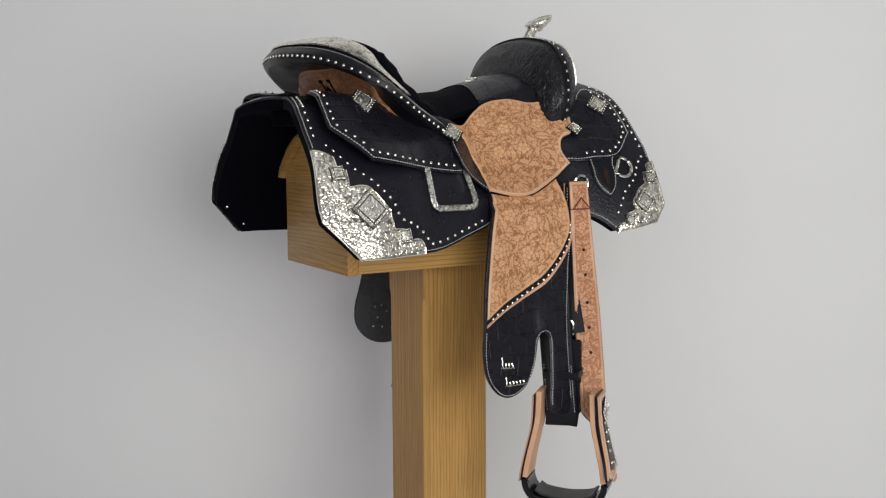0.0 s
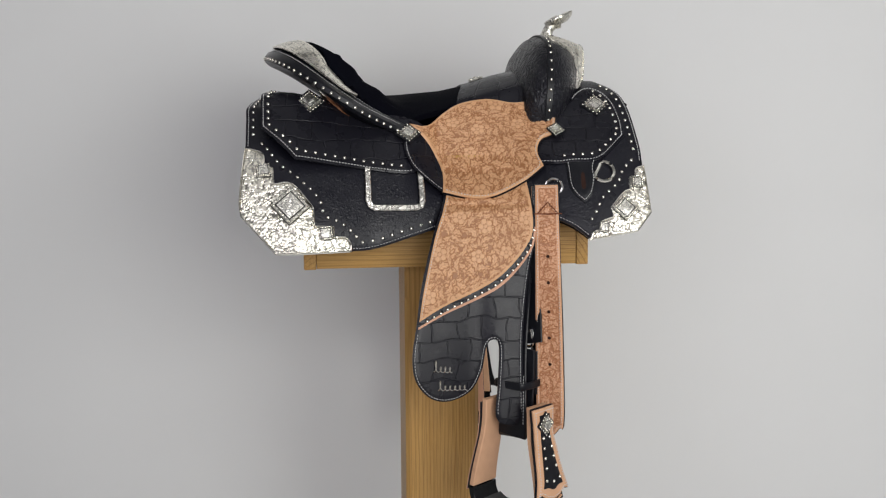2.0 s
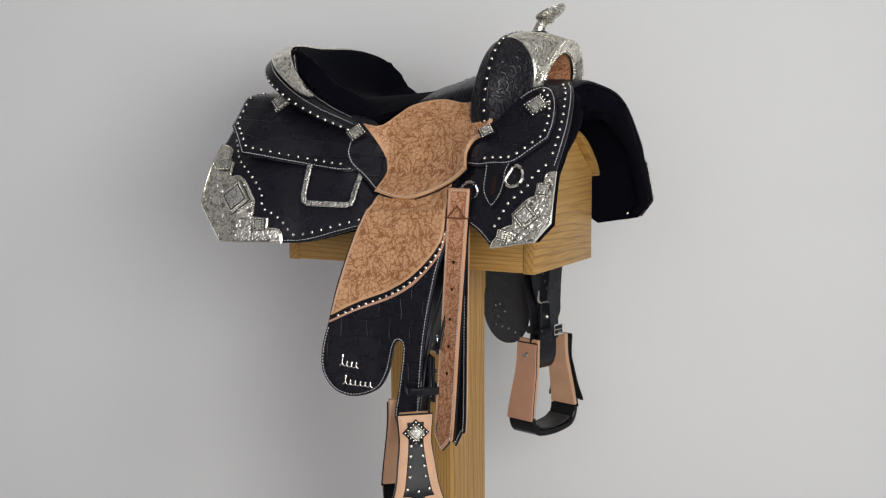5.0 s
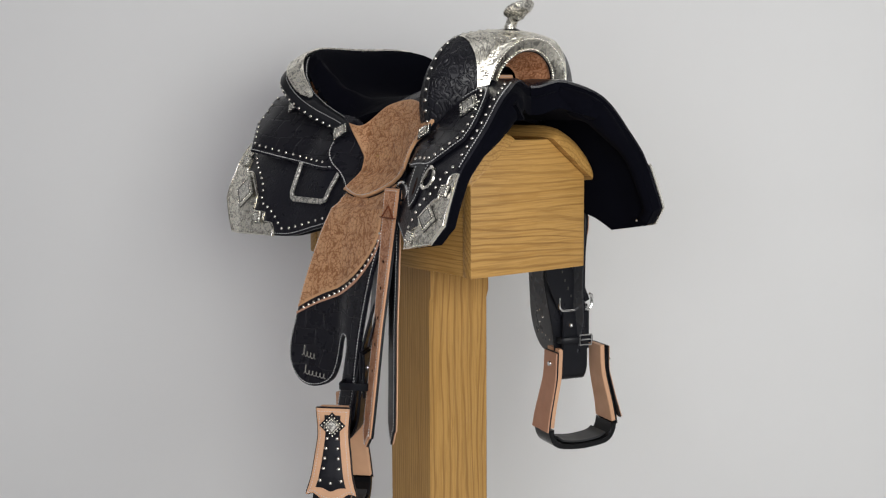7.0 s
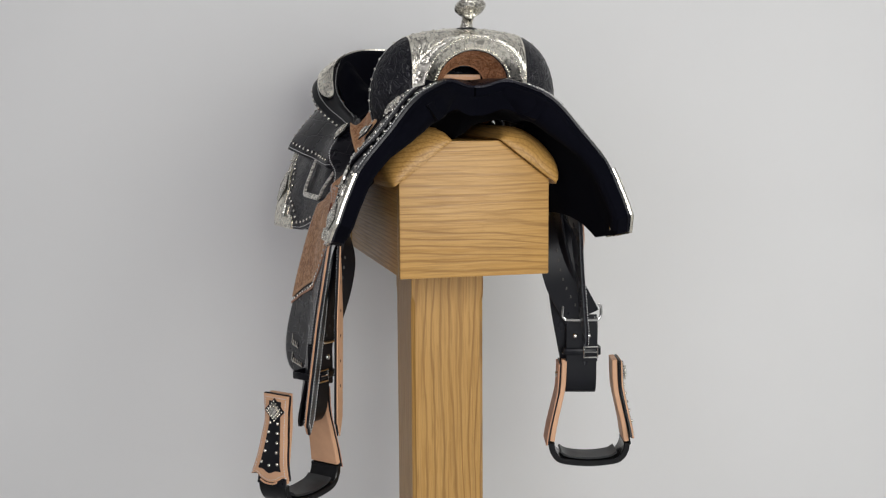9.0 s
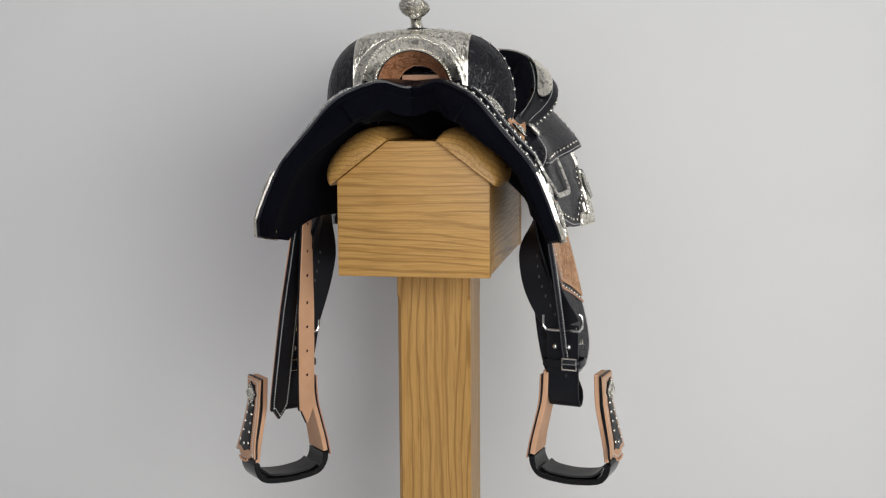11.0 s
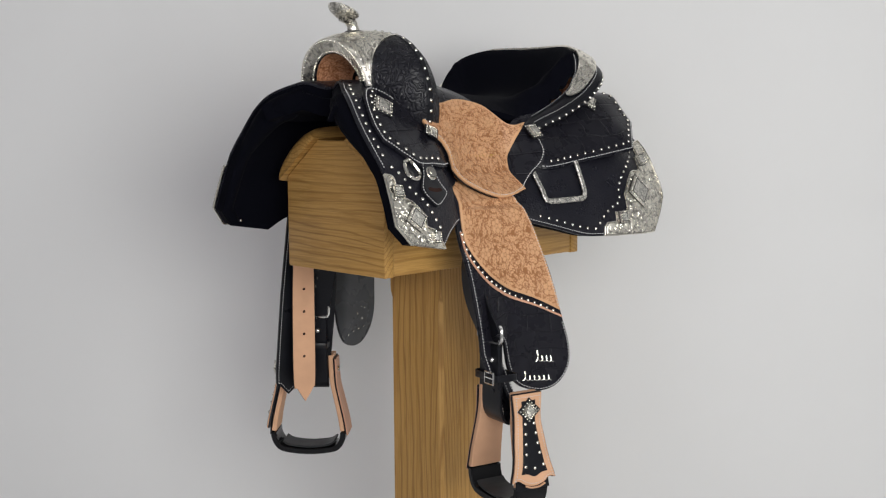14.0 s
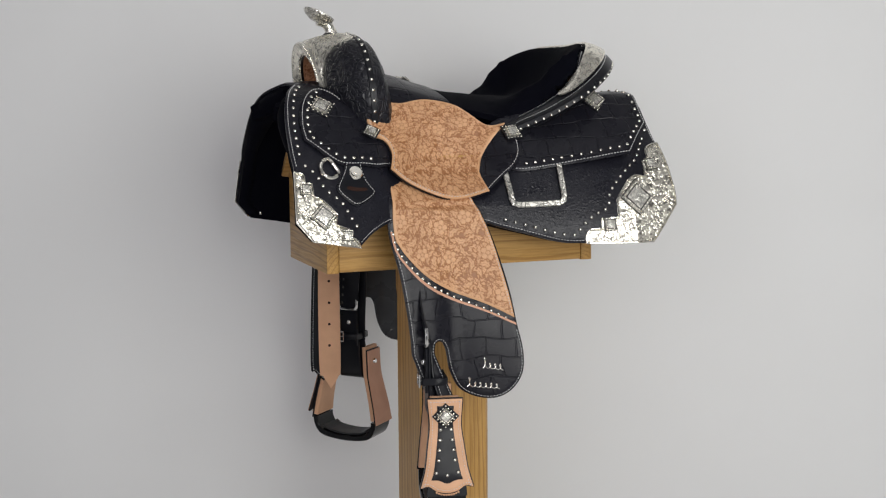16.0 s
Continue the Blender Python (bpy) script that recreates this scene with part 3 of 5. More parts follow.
def saddle_stand():
    stand = tagged(new("saddle_stand"), "oiled oak saddle stand, square post under a hollow box beam", "saddle stand")
    B = BEAM
    gable = [(-B["y"], B["low"]), (B["y"], B["low"]), (B["y"], B["side"]), (B["flat"], B["top"]), (-B["flat"], B["top"]), (-B["y"], B["side"])]
    part("end_panel", prism(gable, B["x1"] - 0.022, B["x1"]), OAK_Y, stand, "oak end board with horizontal grain")
    part("end_panel", prism(gable, B["x0"], B["x0"] + 0.022), OAK_Y, stand, "oak end board with horizontal grain")
    xa, xb = B["x0"] + 0.0225, B["x1"] - 0.0225
    e = 0.0015
    for s in (-1, 1):
        q = [(s * (B["y"] - e), B["low"] + e), (s * (B["y"] - e), B["side"] - e), (s * (B["y"] - 0.02), B["side"] - e), (s * (B["y"] - 0.02), B["low"] + e)]
        part("side_panel", prism(q, xa, xb), OAK_X, stand)
        c = [(s * (B["y"] - e), B["side"]), (s * B["flat"], B["top"] - e), (s * (B["flat"] - 0.01), B["top"] - 0.02), (s * (B["y"] - 0.02), B["side"] + 0.0005)]
        part("sloped_panel", prism(c, xa, xb, 0.001), OAK_X, stand)
    part("top_panel", prism([(-B["flat"] + 0.011, B["top"] - 0.02), (B["flat"] - 0.011, B["top"] - 0.02), (B["flat"] - 0.001, B["top"] - e), (-B["flat"] + 0.001, B["top"] - e)], xa, xb, 0.001), OAK_X, stand)
    part("bottom_panel", box((xb - xa, 2 * B["y"] - 0.042, 0.02), ((xa + xb) / 2, 0, B["low"] + 0.0115), 0.001), OAK_X, stand)

    # post with stopped chamfers
    bm = bmesh.new()
    x0, x1, y0, y1 = -0.0735, 0.0655, -0.0700, 0.0690
    rings = []
    for z, c in ((0.0, 0.007), (0.925, 0.007), (0.94, 0.0015), (B["low"] - 0.0005, 0.0015)):
        rings.append([bm.verts.new(p) for p in ((x0 + c, y0, z), (x1 - c, y0, z), (x1, y0 + c, z), (x1, y1 - c, z), (x1 - c, y1, z), (x0 + c, y1, z), (x0, y1 - c, z), (x0, y0 + c, z))])
    for a, b in zip(rings, rings[1:]):
        for k in range(8):
            bm.faces.new([a[k], a[(k + 1) % 8], b[(k + 1) % 8], b[k]])
    bm.faces.new(list(reversed(rings[0])))
    bm.faces.new(rings[-1])
    part("post", bm, OAK_Z, stand, "square oak post with stopped chamfers")

    # loaf-shaped rails on the slopes
    for s in (-1, 1):
        dy, dz = B["y"] - B["flat"], B["side"] - B["top"]
        run = math.hypot(dy, dz)
        ty, tz = dy / run, dz / run
        ny, nz = -tz, ty
        wide, high = run + 0.024, 0.050

        def loaf(u, v, s=s):
            x = B["x0"] - 0.012 + (B["x1"] - B["x0"] + 0.024) * u
            end = min(u, 1 - u) * (B["x1"] - B["x0"]) / 0.070
            k = 1.0 if end >= 1 else math.sqrt(max(0.0, 1 - (1 - end) ** 2)) * 0.84 + 0.16
            a = math.pi * v
            w = -math.cos(a)
            h = math.sin(a) ** 0.72 * high * (k if k < 1 else 1)
            if end <= 0:
                h *= 0.9
            along = (0.5 * run + 0.006) + w * wide / 2 * (0.86 + 0.14 * k)
            return (x, s * (B["flat"] + ty * along + ny * h), B["top"] + tz * along + nz * h + 0.001)

        bm = bmesh.new()
        nv = 14
        us = [0.0, 0.004, 0.012, 0.024, 0.04, 0.066] + [0.1 + 0.8 * k / 12 for k in range(13)] + [0.934, 0.96, 0.976, 0.988, 0.996, 1.0]
        V = [[bm.verts.new(loaf(u, j / nv)) for j in range(nv + 1)] for u in us]
        for a, b in zip(V, V[1:]):
            for j in range(nv):
                bm.faces.new([a[j], b[j], b[j + 1], a[j + 1]])
            bm.faces.new([a[0], a[nv], b[nv], b[0]])
        bm.faces.new(V[0])
        bm.faces.new(V[-1])
        bmesh.ops.recalc_face_normals(bm, faces=bm.faces[:])
        part("rail", bm, OAK_X, stand, "rounded oak rail bearing the saddle")
    return stand


# ---------------------------------------------------------------- the saddle: its drape
PROFILE = catmull([(0.0, 1.333), (0.05, 1.331), (0.10, 1.312), (0.13, 1.290), (0.165, 1.250), (0.213, 1.195), (0.236, 1.150), (0.252, 1.110), (0.264, 1.070), (0.271, 1.020)], 0.004)
RUN = np.concatenate([[0], np.cumsum(np.linalg.norm(np.diff(PROFILE, axis=0), axis=1))])


WAIST_X = [-0.36, -0.27, -0.20, -0.146, -0.09, -0.05, -0.01, 0.04, 0.10, 0.16, 0.20, 0.27, 0.34]
WAIST = [1.01, 1.04, 0.985, 0.915, 0.870, 0.835, 0.785, 0.775, 0.790, 0.830, 0.885, 0.955, 0.965]


TURN = np.gradient(PROFILE, axis=0)
TURN /= np.linalg.norm(TURN, axis=1)[:, None]


def down(z, off=0.0):
    """Distance along the drape at which a layer at off above it meets height z."""
    return float(np.interp(-z, -(PROFILE[:, 1] + TURN[:, 0] * off), RUN))


def hollow(x, z):
    """How far the saddle draws in under the rider's thigh."""
    if not (-0.075 < x < 0.18 and 1.128 < z < 1.275):
        return 0.0
    return float(np.interp(x, [-0.075, -0.02, 0.06, 0.12, 0.18], [0, 0.047, 0.046, 0.030, 0])) * float(np.interp(z, [1.128, 1.165, 1.19, 1.22, 1.25, 1.275], [0, 0.85, 1.0, 0.62, 0.2, 0]))


def drape(side):
    def surf(x, s, off):
        s = min(max(s, 0.0), RUN[-1])
        y, z = np.interp(s, RUN, PROFILE[:, 0]), np.interp(s, RUN, PROFILE[:, 1])
        y0, z0 = np.interp(s - 0.006, RUN, PROFILE[:, 0]), np.interp(s - 0.006, RUN, PROFILE[:, 1])
        y1, z1 = np.interp(s + 0.006, RUN, PROFILE[:, 0]), np.interp(s + 0.006, RUN, PROFILE[:, 1])
        if s < 0.006:
            y0, z0 = -y1, z1
        ny, nz = -(z1 - z0), (y1 - y0)
        k = math.hypot(ny, nz)
        f = float(np.interp(x, WAIST_X, WAIST))
        y -= hollow(x, z)
        if z > 1.285:
            z = 1.285 + (z - 1.285) * float(np.interp(x, [-0.15, 0.18], [0.40, 1.0]))
        z -= float(np.interp(x, [0.20, 0.27], [0, 0.014])) * (0.5 + 0.5 * math.cos(math.pi * min(s / 0.06, 1.0)))
        z -= float(np.interp(x, [-0.27, -0.20, 0.12, 0.22], [0, 0.05, 0.05, 0])) * max(0.0, 1 - s / 0.12)
        return (x, side * (y * f + ny / k * off), z + nz / k * off)
    return surf


def cut(points, step=0.006, off=0.0):
    """A closed outline on the drape from (x, z) points."""
    return catmull([(p[0], down(p[1], off)) + tuple(p[2:]) for p in points], step, True)


def hanging(side, y_top, y_low, z_top=1.135, z_low=0.79, x0=0.03, twist=0.0, shift=0.0, lean=0.0, tuck=0.0, back=0.0):
    """The surface of a piece that hangs: its a is x, its b is the drop below 1.3 m."""
    def surf(x, b, off):
        z = 1.3 - b
        k = (z_top - z) / (z_top - z_low)
        k = min(max(k, 0.0), 1.4) ** (0.55 if twist else 1.0) if k > 0 else max(k, -0.3)
        y = y_top + (y_low - y_top) * k
        if twist:
            y += max(k, 0) * (twist * max(0.0, x0 - x) + 0.016 * max(k - 0.4, 0) * min(max((x - 0.045) / 0.02, 0.0), 1.0))
        if tuck and z > 1.03:
            y = min(y, (float(np.interp(-z, -PROFILE[:, 1], PROFILE[:, 0])) - hollow(x, z)) * float(np.interp(x, WAIST_X, WAIST)) + tuck + 1.2 * max(0.0, 1.119 - z))
        bend = back * min(max((0.87 - z) / 0.10, 0.0), 1.0) * min(max((x - 0.045) / 0.02, 0.0), 1.0)
        return (x + shift + lean * (z - z_low) - bend, side * (y + off), z)
    return surf


def hung(points, step=0.006):
    return catmull([(p[0], 1.3 - p[1]) + tuple(p[2:]) for p in points], step, True)


T = True
SKIRT = [(-0.250, 1.340, T), (-0.318, 1.340, T), (-0.350, 1.301), (-0.353, 1.266), (-0.354, 1.218), (-0.362, 1.142), (-0.360, 1.111, T), (-0.304, 1.048, T), (-0.178, 1.048), (-0.134, 1.051), (-0.076, 1.067), (-0.033, 1.079), (0.02, 1.093), (0.145, 1.100), (0.198, 1.087), (0.236, 1.060, T), (0.316, 1.075, T), (0.341, 1.106, T), (0.336, 1.184), (0.337, 1.215), (0.334, 1.262), (0.327, 1.297), (0.314, 1.320), (0.292, 1.334), (0.262, 1.3405, T), (0.205, 1.3405, T), (0.165, 1.265), (0.0, 1.245), (-0.13, 1.250), (-0.20, 1.285)]
REAR_JOCKEY = [(-0.290, 1.346, T), (-0.321, 1.320), (-0.326, 1.300), (-0.326, 1.242, T), (-0.270, 1.194, T), (-0.173, 1.187), (-0.076, 1.176), (-0.05, 1.19, T), (-0.035, 1.24), (-0.06, 1.268), (-0.15, 1.290), (-0.20, 1.310), (-0.24, 1.335), (-0.262, 1.345, T)]
FRONT_JOCKEY = [(0.222, 1.300, T), (0.240, 1.316), (0.262, 1.3235), (0.285, 1.317), (0.303, 1.295), (0.311, 1.262), (0.310, 1.237, T), (0.262, 1.199), (0.215, 1.193), (0.176, 1.190), (0.13, 1.20), (0.13, 1.26), (0.19, 1.275)]
SEAT_JOCKEY = [(-0.068, 1.262, T), (-0.037, 1.258), (-0.007, 1.279), (0.023, 1.296), (0.074, 1.305), (0.118, 1.298), (0.146, 1.300, T), (0.163, 1.283), (0.192, 1.270, T), (0.186, 1.246), (0.164, 1.234), (0.155, 1.212), (0.163, 1.187, T), (0.126, 1.159), (0.077, 1.137), (0.039, 1.132), (-0.016, 1.143, T), (-0.013, 1.175), (-0.027, 1.211), (-0.045, 1.238)]
SIDE_PANEL = [(-0.078, 1.248, T), (-0.04, 1.250), (-0.005, 1.211), (0.01, 1.174), (0.006, 1.139), (-0.012, 1.139, T), (-0.030, 1.153), (-0.050, 1.170), (-0.068, 1.188), (-0.078, 1.208), (-0.081, 1.228)]
REAR_PLATE = [(-0.355, 1.222, T), (-0.337, 1.219), (-0.322, 1.211), (-0.320, 1.192, T), (-0.306, 1.190, T), (-0.305, 1.164, T), (-0.274, 1.163), (-0.240, 1.124, T), (-0.238, 1.094, T), (-0.207, 1.092, T), (-0.206, 1.075, T), (-0.186, 1.073), (-0.178, 1.060), (-0.178, 1.047, T), (-0.304, 1.0465, T), (-0.362, 1.110, T), (-0.364, 1.142)]
FRONT_PLATE = [(0.338, 1.186, T), (0.322, 1.181), (0.320, 1.168, T), (0.309, 1.166, T), (0.308, 1.146, T), (0.294, 1.139), (0.272, 1.116, T), (0.276, 1.100, T), (0.255, 1.092, T), (0.250, 1.078, T), (0.240, 1.072), (0.234, 1.058, T), (0.317, 1.073, T), (0.343, 1.105, T)]
FENDER = [(-0.010, 1.182, T), (-0.014, 1.135), (-0.038, 1.067), (-0.060, 0.984), (-0.071, 0.916), (-0.079, 0.867), (-0.074, 0.827), (-0.050, 0.797), (-0.016, 0.788), (0.023, 0.802), (0.043, 0.836), (0.052, 0.878), (0.063, 0.890), (0.073, 0.878), (0.069, 0.806), (0.065, 0.775), (0.066, 0.757), (0.075, 0.746), (0.102, 0.744), (0.112, 0.755), (0.113, 0.78), (0.115, 0.894), (0.128, 1.0), (0.146, 1.085), (0.140, 1.192, T)]
FENDER_TAN = [(-0.005, 1.182, T), (-0.010, 1.136), (-0.034, 1.068), (-0.056, 0.981), (-0.066, 0.927, T), (-0.020, 0.951), (0.039, 0.975), (0.085, 1.004), (0.126, 1.050), (0.138, 1.09), (0.130, 1.192, T)]
FENDER_PIPING = [(-0.068, 0.914, T), (-0.020, 0.937), (0.042, 0.961), (0.090, 0.990), (0.133, 1.040), (0.144, 1.08, T), (0.1405, 1.08, T), (0.1295, 1.041), (0.087, 0.9935), (0.040, 0.965), (-0.020, 0.941), (-0.068, 0.918, T)]


def concho(parent, m, size, beads=True, name="concho", label="square engraved silver concho"):
    """A raised square of engraved silver with a roped rim, and round beads about it."""
    bm = bmesh.new()
    uvl = bm.loops.layers.uv.new("UVMap")
    h = size / 2
    levels = ((h, 0.0), (h, 0.0035), (h * 0.95, 0.0050), (h * 0.80, 0.0050), (h * 0.77, 0.0026), (h * 0.70, 0.0050), (h * 0.35, 0.0062))
    rings = [[bm.verts.new(m @ Vector((a * sx, a * sy, z))) for sx, sy in ((-1, -1), (1, -1), (1, 1), (-1, 1))] for a, z in levels]
    faces = []
    for i, (a, b) in enumerate(zip(rings, rings[1:])):
        for k in range(4):
            faces.append((bm.faces.new([a[k], a[(k + 1) % 4], b[(k + 1) % 4], b[k]]), (levels[i][0], levels[i][0], levels[i + 1][0], levels[i + 1][0]), k))
    bm.faces.new(rings[-1])
    bm.faces.new(list(reversed(rings[0])))
    inv = m.inverted()
    for f in bm.faces:
        for loop in f.loops:
            q = inv @ loop.vert.co
            loop[uvl].uv = (q.x * 1.4 + m.translation.x, q.y * 1.4 + m.translation.z)
    ob = part(name, bm, ENGRAVED, parent, label)
    bm = bmesh.new()
    n = max(5, int(size / 0.0042))
    for k in range(n):
        d = -h * 0.86 + 2 * h * 0.86 * k / (n - 1)
        for p in ((d, -h * 0.86), (d, h * 0.86), (-h * 0.86, d), (h * 0.86, d)):
            bmesh.ops.create_icosphere(bm, subdivisions=1, radius=0.0016, matrix=m @ Matrix.Translation((*p, 0.0051)))
    tagged(part("rope_rim", bm, SILVER, parent if name == "raised_square" else ob, "fine beaded silver rim"), kind="stuff")
    # dark bars stand in for the contact shade inside and around the square
    bm = bmesh.new()
    for q in range(4):
        bmesh.ops.create_cube(bm, size=1.0, matrix=m @ pose(0, 0, 0, 0, 0, 90 * q) @ Matrix.Translation((0, h * 0.745, 0.0041)) @ Matrix.Diagonal((h * 1.56, 0.0012 + size * 0.012, 0.0022, 1)))
        bmesh.ops.create_cube(bm, size=1.0, matrix=m @ pose(0, 0, 0, 0, 0, 90 * q) @ Matrix.Translation((0, h * 1.02, 0.0006)) @ Matrix.Diagonal((h * 2.06, 0.0016, 0.0014, 1)))
    part("contact_shade", bm, SHADE_SLOT_GREY, parent if name == "raised_square" else ob, "dark bars painted as contact shade round the square", smooth=False)
    if beads:
        n = max(4, int(round(size / 0.0062)))
        g = h + 0.0026
        ring = []
        for k in range(n):
            d = -g + 2 * g * k / n
            ring += [(d, -g), (g, d), (-d, g), (-g, -d)]
        for p in ring:
            b = new("bead", BEAD)
            b.parent = ob
            b.matrix_basis = m @ Matrix.Translation((*p, 0.0006))
        bm = bmesh.new()
        bmesh.ops.create_cube(bm, size=1.0, matrix=m @ Matrix.Translation((0, 0, -0.0003)) @ Matrix.Diagonal((size + 0.012, size + 0.012, 0.0018, 1)))
        part("backing", bm, BLACK, ob, "black leather backing", smooth=False)
    return ob


def ring_of(points, r, parent, name, material, label, flat=1.0, n=8):
    return part(name, sweep(points, circle(r, n, flat), closed=True), material, parent, label)


def saddle_side(saddle, side):
    """Skirt, jockeys, plates and fittings of one side."""
    D = drape(side)
    sk = cut(SKIRT, off=0.006)
    skirt = sheet("skirt", sk, D, 0.0, 0.006, OSTRICH, saddle, "black ostrich leather skirt edged with silver studs")
    sheet("skirt_lining", inset(sk, 0.0015), D, -0.018, -0.0004, FELT, saddle, "thick black felt lining", soft=0.0, rings=())
    e = lambda x, z, off=0.006: (x, down(z, off))
    lip = edge_line(sk, 0.0135, (0.262, down(1.334, 0.006)), e(0.316, 1.075))
    thick = np.interp(np.linspace(0, 1, len(lip)), [0, 0.12, 0.32, 0.5, 1.0], [0.017, 0.025, 0.021, 0.013, 0.011])
    part("felt_lip", sweep([D(a, b, -0.002 - r) for (a, b), r in zip(lip, thick)], lambda i: circle(thick[i], 12), across=lambda i: (0, 1, 0)), FELT, saddle, "rounded front lip of the black felt lining")
    pad = catmull([(-0.285, 0.0, T), (-0.285, 0.12), (0.0, 0.115), (0.318, 0.125), (0.306, 0.08), (0.264, 0.0, T)], 0.012, True)
    sheet("padding", pad, D, -0.046, -0.0155, FELT, saddle, "thick black felt padding under the saddle tree", soft=0.0, rings=(), grid=0.02)
    stitches(edge_line(sk, 0.0045, e(-0.176, 1.048), e(0.232, 1.064)), D, 0.0062, skirt)
    stitches(edge_line(sk, 0.0045, e(0.337, 1.19), e(0.305, 1.332)), D, 0.0062, skirt)
    stitches(edge_line(sk, 0.0045, e(-0.353, 1.225), e(-0.325, 1.33)), D, 0.0062, skirt)
    studs(edge_line(sk, 0.014, e(-0.165, 1.048), e(-0.03, 1.079)), D, 0.006, skirt)
    studs(edge_line(sk, 0.014, e(0.337, 1.205), e(0.305, 1.332)), D, 0.006, skirt)
    studs(edge_line(sk, 0.013, e(-0.353, 1.235), e(-0.325, 1.33)), D, 0.006, skirt)
    rear = [e(*p) for p in ((-0.330, 1.232), (-0.318, 1.221), (-0.305, 1.205), (-0.290, 1.190), (-0.265, 1.172), (-0.232, 1.138), (-0.222, 1.110), (-0.198, 1.098), (-0.178, 1.082), (-0.165, 1.066))]
    studs(catmull(rear, 0.004), D, 0.006, skirt, 0.0145)
    front = [e(*p) for p in ((0.322, 1.198), (0.300, 1.178), (0.288, 1.156), (0.262, 1.133), (0.248, 1.108), (0.236, 1.088))]
    studs(catmull(front, 0.004), D, 0.006, skirt, 0.0145)

    for x, z in ((0.318, 1.10), (0.296, 1.085), (0.296, 1.325), (-0.338, 1.105), (-0.30, 1.066)):
        screw = new("screw", STUD)
        screw.parent = skirt
        screw.matrix_basis = frame_at(D, x, down(z), -0.0178) @ pose(0, 0, 0, 180)

    # silver corner plates with their raised squares
    for name, pts, squares in (("corner_plate", REAR_PLATE, ((-0.323, 1.185, 0.022, 6), (-0.279, 1.127, 0.046, 43), (-0.221, 1.081, 0.022, 2))), ("corner_plate", FRONT_PLATE, ((0.322, 1.157, 0.018, -4), (0.297, 1.113, 0.031, 47), (0.259, 1.081, 0.017, -8)))):
        pl = cut(pts, 0.004, 0.0085)
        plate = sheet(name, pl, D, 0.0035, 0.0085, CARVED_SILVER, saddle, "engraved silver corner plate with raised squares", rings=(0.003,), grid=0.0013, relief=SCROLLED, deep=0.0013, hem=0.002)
        rim = np.array([D(a, b, 0.0085) for a, b in inset(pl, 0.0012)])
        bm = sweep([tuple(p) for p in rim], circle(0.0013, 6), closed=True)
        part("rim", bm, SILVER, plate)
        for x, z, size, turn in squares:
            concho(plate, frame_at(D, x, down(z, 0.010), 0.0085, turn), size, False, "raised_square", "raised engraved silver square")

    # jockeys
    def flared(x, d, off):
        """The rear jockey stands off the skirt towards its corner."""
        k = min(max((-x - 0.13) / 0.16, 0.0), 1.0) * min(max((d - 0.06) / 0.10, 0.0), 1.0)
        return D(x, d, off + 0.024 * k * k * (3 - 2 * k))

    rj = cut(REAR_JOCKEY, off=0.0135)
    jockey = sheet("rear_jockey", rj, flared, 0.0085, 0.0135, CROC, saddle, "black crocodile leather rear jockey edged with studs")
    stitches(edge_line(rj, 0.004, e(-0.30, 1.328), e(-0.07, 1.177)), flared, 0.0137, jockey)
    studs(edge_line(rj, 0.0125, e(-0.30, 1.328), e(-0.08, 1.176)), flared, 0.0135, jockey)
    fj = cut(FRONT_JOCKEY, off=0.0135)
    fore = sheet("front_jockey", fj, D, 0.0085, 0.0135, CROC, saddle, "black crocodile leather front jockey edged with studs")
    stitches(edge_line(fj, 0.004, e(0.222, 1.300), e(0.14, 1.197), True), D, 0.0137, fore)
    studs(edge_line(fj, 0.0125, e(0.262, 1.3235), e(0.19, 1.191)), D, 0.0135, fore)
    sp = cut(SIDE_PANEL, off=0.02)
    panel = sheet("side_panel", sp, D, 0.016, 0.0205, CROC, saddle, "small black crocodile leather side panel")
    stitches(edge_line(sp, 0.0035, e(-0.080, 1.245), e(-0.012, 1.140)), D, 0.0207, panel)
    sj = cut(SEAT_JOCKEY, off=0.0235)
    seatj = sheet("seat_jockey", sj, D, 0.0175, 0.0235, TAN, saddle, "floral tooled tan leather seat jockey", grid=0.00115, rings=(0.0025, 0.0042, 0.0054), relief=FLORAL)
    sheet("edge_layer", inset(sj, -0.0022), D, 0.0150, 0.0176, BLACK, seatj, "black leather edge layer", rings=(), soft=0.0)
    stitches(edge_line(sj, 0.0035, e(0.192, 1.27), e(-0.009, 1.143)), D, 0.0237, seatj)

    # square conchos
    concho(saddle, frame_at(D, -0.073, down(1.245, 0.025), 0.0235, 28), 0.021)
    concho(saddle, frame_at(D, 0.190, down(1.249, 0.025), 0.0235, 45), 0.0135)
    concho(saddle, frame_at(D, 0.268, down(1.292, 0.015), 0.0135, 50), 0.027)
    concho(saddle, frame_at(flared, -0.243, down(1.288, 0.015), 0.0135, 43), 0.0285)

    # rectangular cinch ring
    box_ = [e(*p) for p in ((-0.147, 1.183), (-0.147, 1.130), (-0.144, 1.121), (-0.136, 1.117), (-0.065, 1.115), (-0.056, 1.118), (-0.053, 1.126), (-0.054, 1.178))]
    line = catmull([(*p, T) for p in box_], 0.008)
    bm = sweep([D(a, b, 0.0125) for a, b in line], slab(0.0050, 0.0105), across=lambda i: Vector(D(line[i][0], line[i][1], 0.0225)) - Vector(D(line[i][0], line[i][1], 0.0125)))
    uvl = bm.loops.layers.uv.new("UVMap")
    for f in bm.faces:
        for loop in f.loops:
            loop[uvl].uv = (loop.vert.co.x, loop.vert.co.z)
